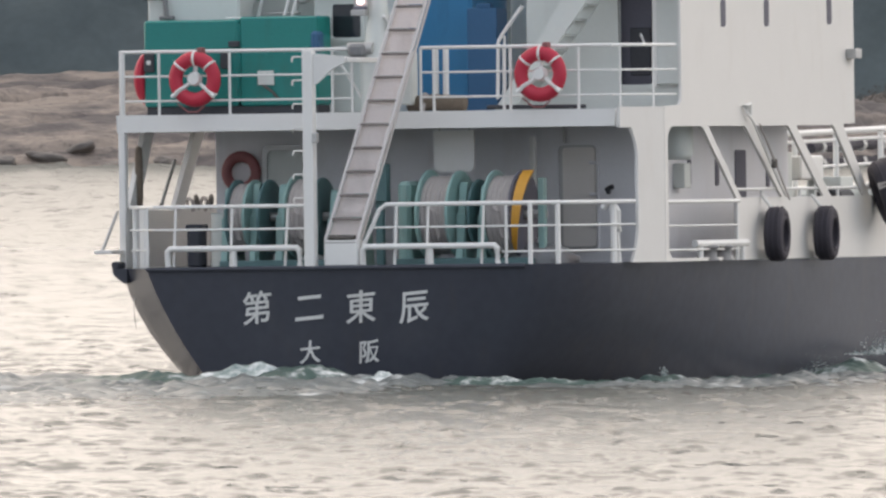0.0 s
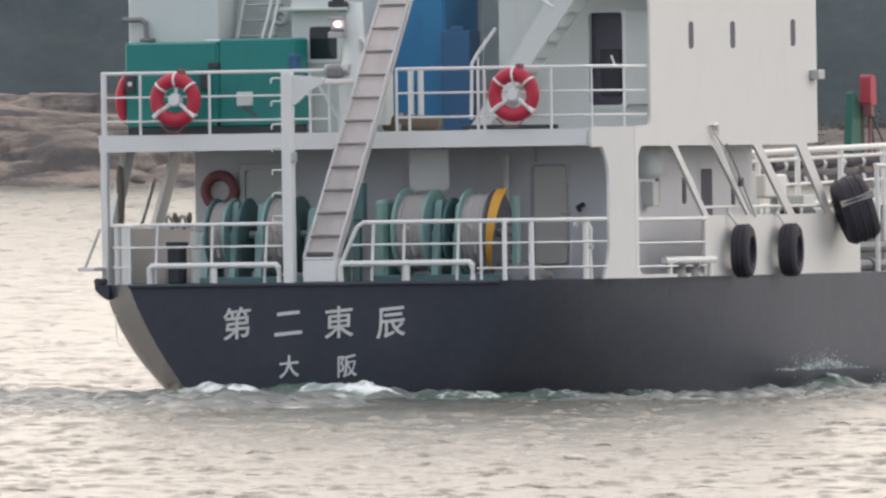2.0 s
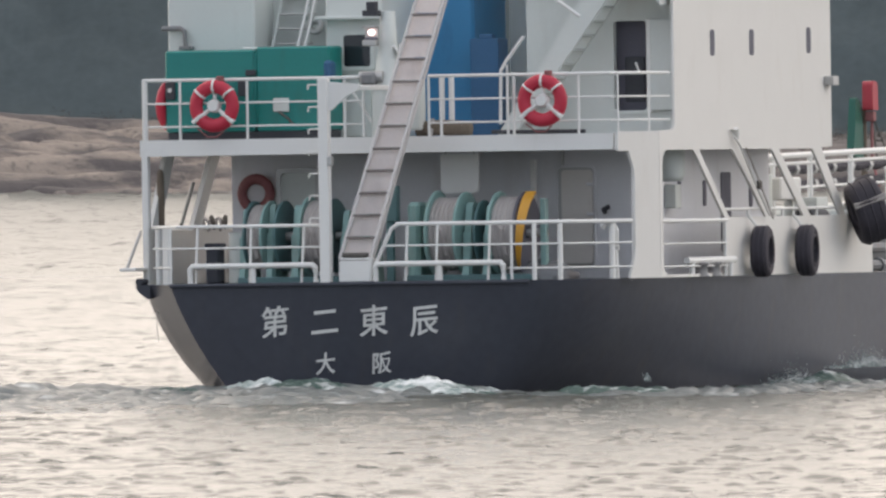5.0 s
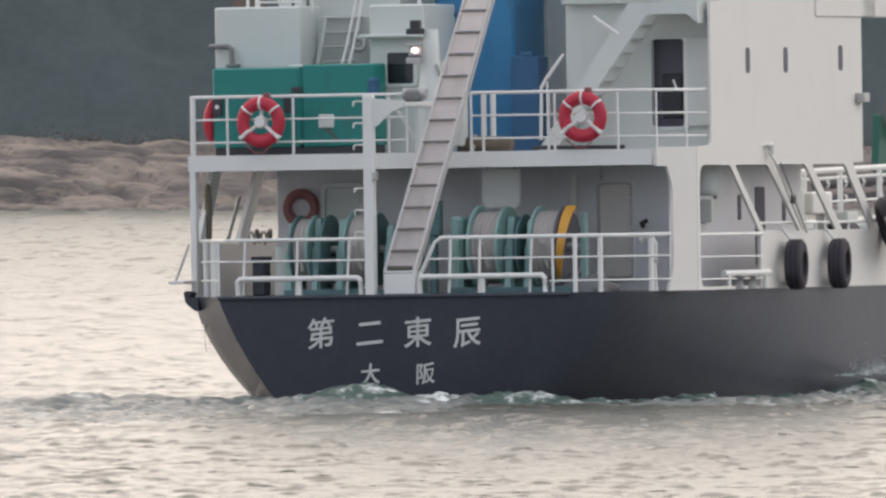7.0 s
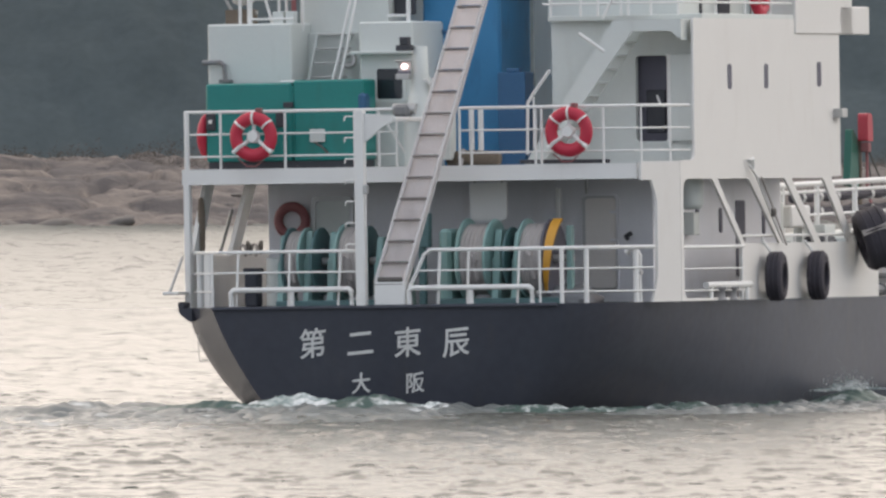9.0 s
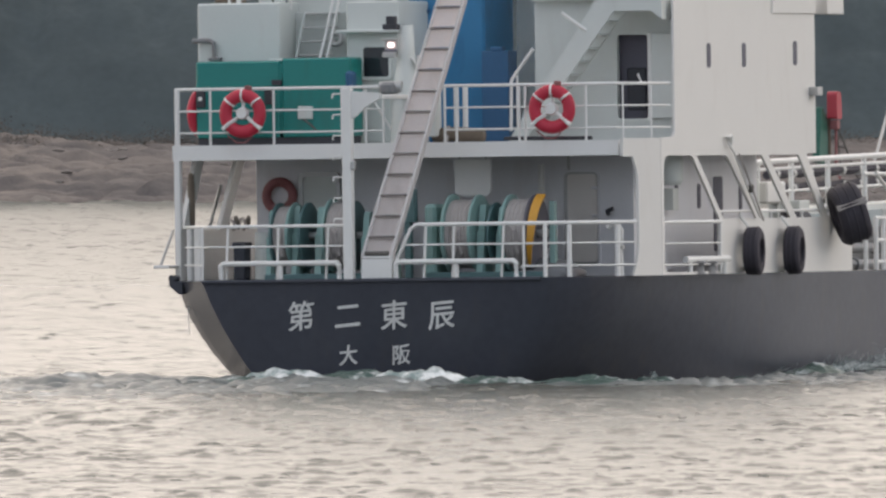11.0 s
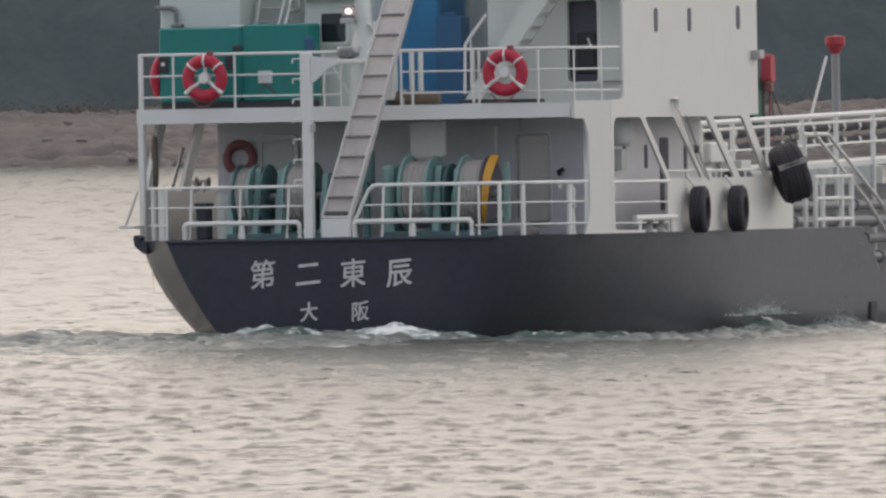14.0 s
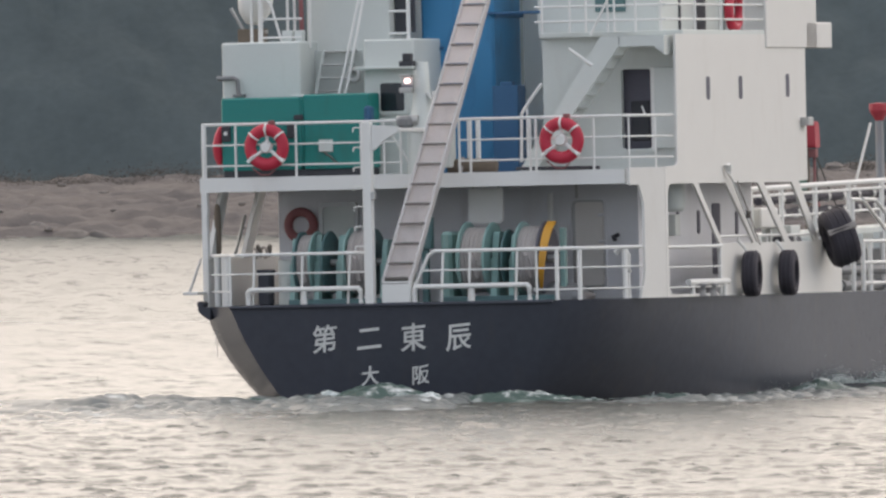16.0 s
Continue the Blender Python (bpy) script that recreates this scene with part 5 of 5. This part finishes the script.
def rough(x, y, s, k=0.0):
    return noise.noise((x / s, y / s, k)) + 0.5 * noise.noise((x / s * 2.1, y / s * 2.1, k + 3)) + 0.25 * noise.noise((x / s * 4.5, y / s * 4.5, k + 7))


def trail(x, y):
    edge = 1 - min(1, (abs(x + 0.2) / (4.6 + 0.08 * max(0, -y))) ** 4)
    edge = max(0, min(1, edge * (1 + 0.9 * noise.noise((x / 2.2, y / 3.5, 6))))) * min(1, max(0, (0.6 - y) / 2.5))
    far = max(0.0, min(1.0, 1 + (y + 1) / 34))
    ridge = 0.0
    for x0, y0, slope, high, wide in ((-3.2, 0.4, 0.5, 0.2, 0.5), (-2.8, -3.4, 0.42, 0.2, 0.6), (-2.0, -8.5, 0.4, 0.16, 0.8), (3.6, -4.0, -0.5, 0.12, 0.7)):
        along = (x0 - x) * (1 if x0 < 0 else -1)
        if along > 0:
            line = y0 - abs(slope) * along + 0.35 * noise.noise((along / 2.2, y0, 5))
            ridge += high * math.exp(-((y - line) / wide) ** 2) * min(1, along / 0.9) * max(0, 1 - along / 10) * (0.8 + 0.5 * noise.noise((along / 1.3, y0, 1)))
    return -0.1 + (0.12 + 0.17 * rough(x, y, 0.55)) * edge * (0.3 + 0.7 * far) + ridge * 1.2


def flank(x, y):
    d = x - (4.45 - 0.9 * math.exp(-max(0, y + 0.5) / 2.5))
    a = math.exp(-((d - 0.5) / 0.6) ** 2)
    swellup = 0.1 + 0.2 * math.exp(-((y - 8.6) / 1.0) ** 2) + 0.1 * math.exp(-((y - 13.5) / 1.2) ** 2)
    return -0.1 + a * swellup * (1 + 0.6 * rough(x, y, 0.8, 9)) + 0.09 * rough(x, y, 0.35, 2) * a


def boil(wide, deep, high, broken, seed, material, label):
    """One upwelling of the stern wave: a dome, smooth or broken into peaks."""
    def height(x, y):
        r = (x / wide) ** 2 + (y / deep) ** 2
        dome = math.exp(-(r * 0.95) ** 1.5) - 0.1 * r
        peaks = max(-0.7, rough(x, y, 0.4, seed) + 0.35 * rough(x, y, 0.17, seed + 5))
        return -0.1 + high * (dome * (1 + broken * peaks) + 0.1 * rough(x, y, 0.7, seed + 2)) - 0.12 * max(0, r - 1.6)
    n = 84
    return patch("stern_wave", np.linspace(-wide * 1.7, wide * 1.7, n), np.linspace(-deep * 1.7, deep * 1.7, n), height, material, label, "wave")


aboard(patch("wake", np.linspace(-13, 9, 230), np.linspace(-34, 2.0, 380), trail, TRAIL, "churned grey-green wake trailing behind the stern", "wake"))
def beside(x, y):
    edge = min(1, max(0, (x - 4.2) / 1.2)) * min(1, max(0, (10.5 - x) / 4)) * min(1, max(0, (y + 9) / 5)) * min(1, max(0, (24 - y) / 5))
    return -0.11 + (0.1 + 0.13 * rough(x, y, 0.5, 15)) * edge


aboard(patch("wake", np.linspace(3.6, 11, 150), np.linspace(-9.5, 24, 420), beside, TRAIL, "ruffled grey-green water beside the hull", "wake"))
FLANK = patch("side_wave", np.linspace(3.4, 7.2, 70), np.linspace(-1.5, 24, 440), flank, WAKE, "foaming wave running along the ship's side", "wave")
BOILS = [  # the piece, its place behind the transom, how far it rises and falls
    (boil(0.95, 1.0, 0.34, 0.22, 3, WAKE, "green dome of water welling up under the transom"), -0.05, -3.3, 0.06),
    (boil(0.95, 0.9, 0.26, 0.45, 11, FOAM, "white broken foam beside the stern wave"), -1.15, -3.2, 0.06),
    (boil(0.95, 0.9, 0.22, 0.5, 17, FOAM, "white broken foam beside the stern wave"), 1.25, -3.2, 0.07),
    (boil(1.1, 0.9, 0.2, 0.5, 23, WAKE, "low churned swell behind the transom"), 2.6, -3.0, 0.05),
    (boil(1.3, 0.9, 0.16, 0.6, 29, WAKE, "low churned swell behind the transom"), -1.6, -5.0, 0.05),
    (boil(1.2, 0.8, 0.13, 0.6, 31, WAKE, "low churned swell behind the transom"), 4.2, -2.6, 0.04)]


def spray(name, n, where, label, category, group, seed):
    """A cloud of small drops and foam flakes of uneven size."""
    rng = random.Random(seed)
    verts, faces = [], []
    for k in range(n):
        p, s = where(rng)
        q = Euler((rng.random() * 6, rng.random() * 6, rng.random() * 6)).to_matrix()
        b = len(verts)
        verts += [Vector(p) + q @ Vector(o) * s for o in ((1.6, 0, 0), (-1.6, 0, 0), (0, 1, 0), (0, -1, 0), (0, 0, 0.7), (0, 0, -0.7))]
        faces += [tuple(b + i for i in f) for f in ((0, 2, 4), (2, 1, 4), (1, 3, 4), (3, 0, 4), (2, 0, 5), (1, 2, 5), (3, 1, 5), (0, 3, 5))]
    me = bpy.data.meshes.new(name)
    me.from_pydata(verts, [], faces)
    return tagged(part(name, me, FOAM), label, category, group, "stuff")


def splash(seed):
    def where(rng):
        y = rng.gauss(0, 0.75)
        lift = abs(rng.gauss(0, 0.2)) * math.exp(-(y / 0.6) ** 2)
        return (rng.gauss(0, 0.15), y, lift), rng.uniform(0.004, 0.014) * (1.3 - min(0.9, lift * 2.2))
    return spray("splash", 1000, where, "white spray thrown up beside the hull", "spray", "spray along the hull", seed)


part("discharge_port", boxes((4.36, 4.4, 16.95, 17.35, 0.02, 0.36)), DARK, ship, "dark square discharge port")
line = aboard(thing("trailing_line", "thin rope end hanging off the port quarter", "rope"), -4.25, -0.15, 0.6)
part("strand", tubes([(0.12, 0, 1.0), (0.11, 0, 0.5), (0.14, 0, 0.25)], r=0.006), STEEL, line)


def dribble():
    return spray("discharge_spray", 60, lambda rng: ((rng.gauss(0, 0.02), rng.gauss(0, 0.07), rng.random() * 0.13), rng.uniform(0.006, 0.015)), "small white water jet at the hull side", "spray", "", 12)


SPLASH = [(dribble(), 4.5, 0.6, 0.2), (splash(5), 4.95, 9.2, 0.3), (splash(6), 4.95, 12.6, 0.1), (splash(7), 4.8, 7.4, 0.05)]


def motions():
    """The ship's course, and the waves that go with it."""
    def place(t):
        a, b = next((p, q) for p, q in zip(COURSE, COURSE[1:]) if p[0] <= t <= q[0])
        k = (t - a[0]) / (b[0] - a[0])
        x, y, r = (a[i] + (b[i] - a[i]) * k for i in (1, 2, 3))
        return pose(x, y, 0, 0, 0, r)
    heel = pose(0, 0, 0, 0, -0.86, 0)
    for ob, m in AFLOAT:
        on_sea = ob.name.startswith("wake")
        walk(ob, [(t, place(t) @ (m if on_sea else heel @ m)) for t, *_ in COURSE])
    walk(SEA_SHEET, [(0, pose(0, 0, 0)), (8, pose(0.6, -4.5, 0)), (16, pose(1.2, -9, 0))])
    ticks = [k * 0.5 for k in range(33)]
    for k, (ob, x, y, rise) in enumerate(BOILS):
        walk(ob, [(t, place(t) @ pose(x + 0.3 * math.sin(0.8 * t + 2.2 * k), y + 0.25 * math.sin(1.3 * t + k), rise * math.sin(2.1 * t + 1.9 * k), 3 * math.sin(1.7 * t + k), 4 * math.sin(1.4 * t + 2 * k), 12 * math.sin(0.6 * t + k))) for t in ticks])
    walk(FLANK, [(t, place(t) @ pose(0, 0.5 * math.sin(0.9 * t), 0.03 * math.sin(2.2 * t), 0, 0, 0)) for t in ticks])
    for k, (ob, x, y, z) in enumerate(SPLASH):
        walk(ob, [(t, place(t) @ pose(x, y + 0.9 * math.sin(1.1 * t + 2 * k), z - 0.12 + 0.16 * math.sin(2.6 * t + 2.1 * k), 0, 0, 0)) for t in ticks])


motions()
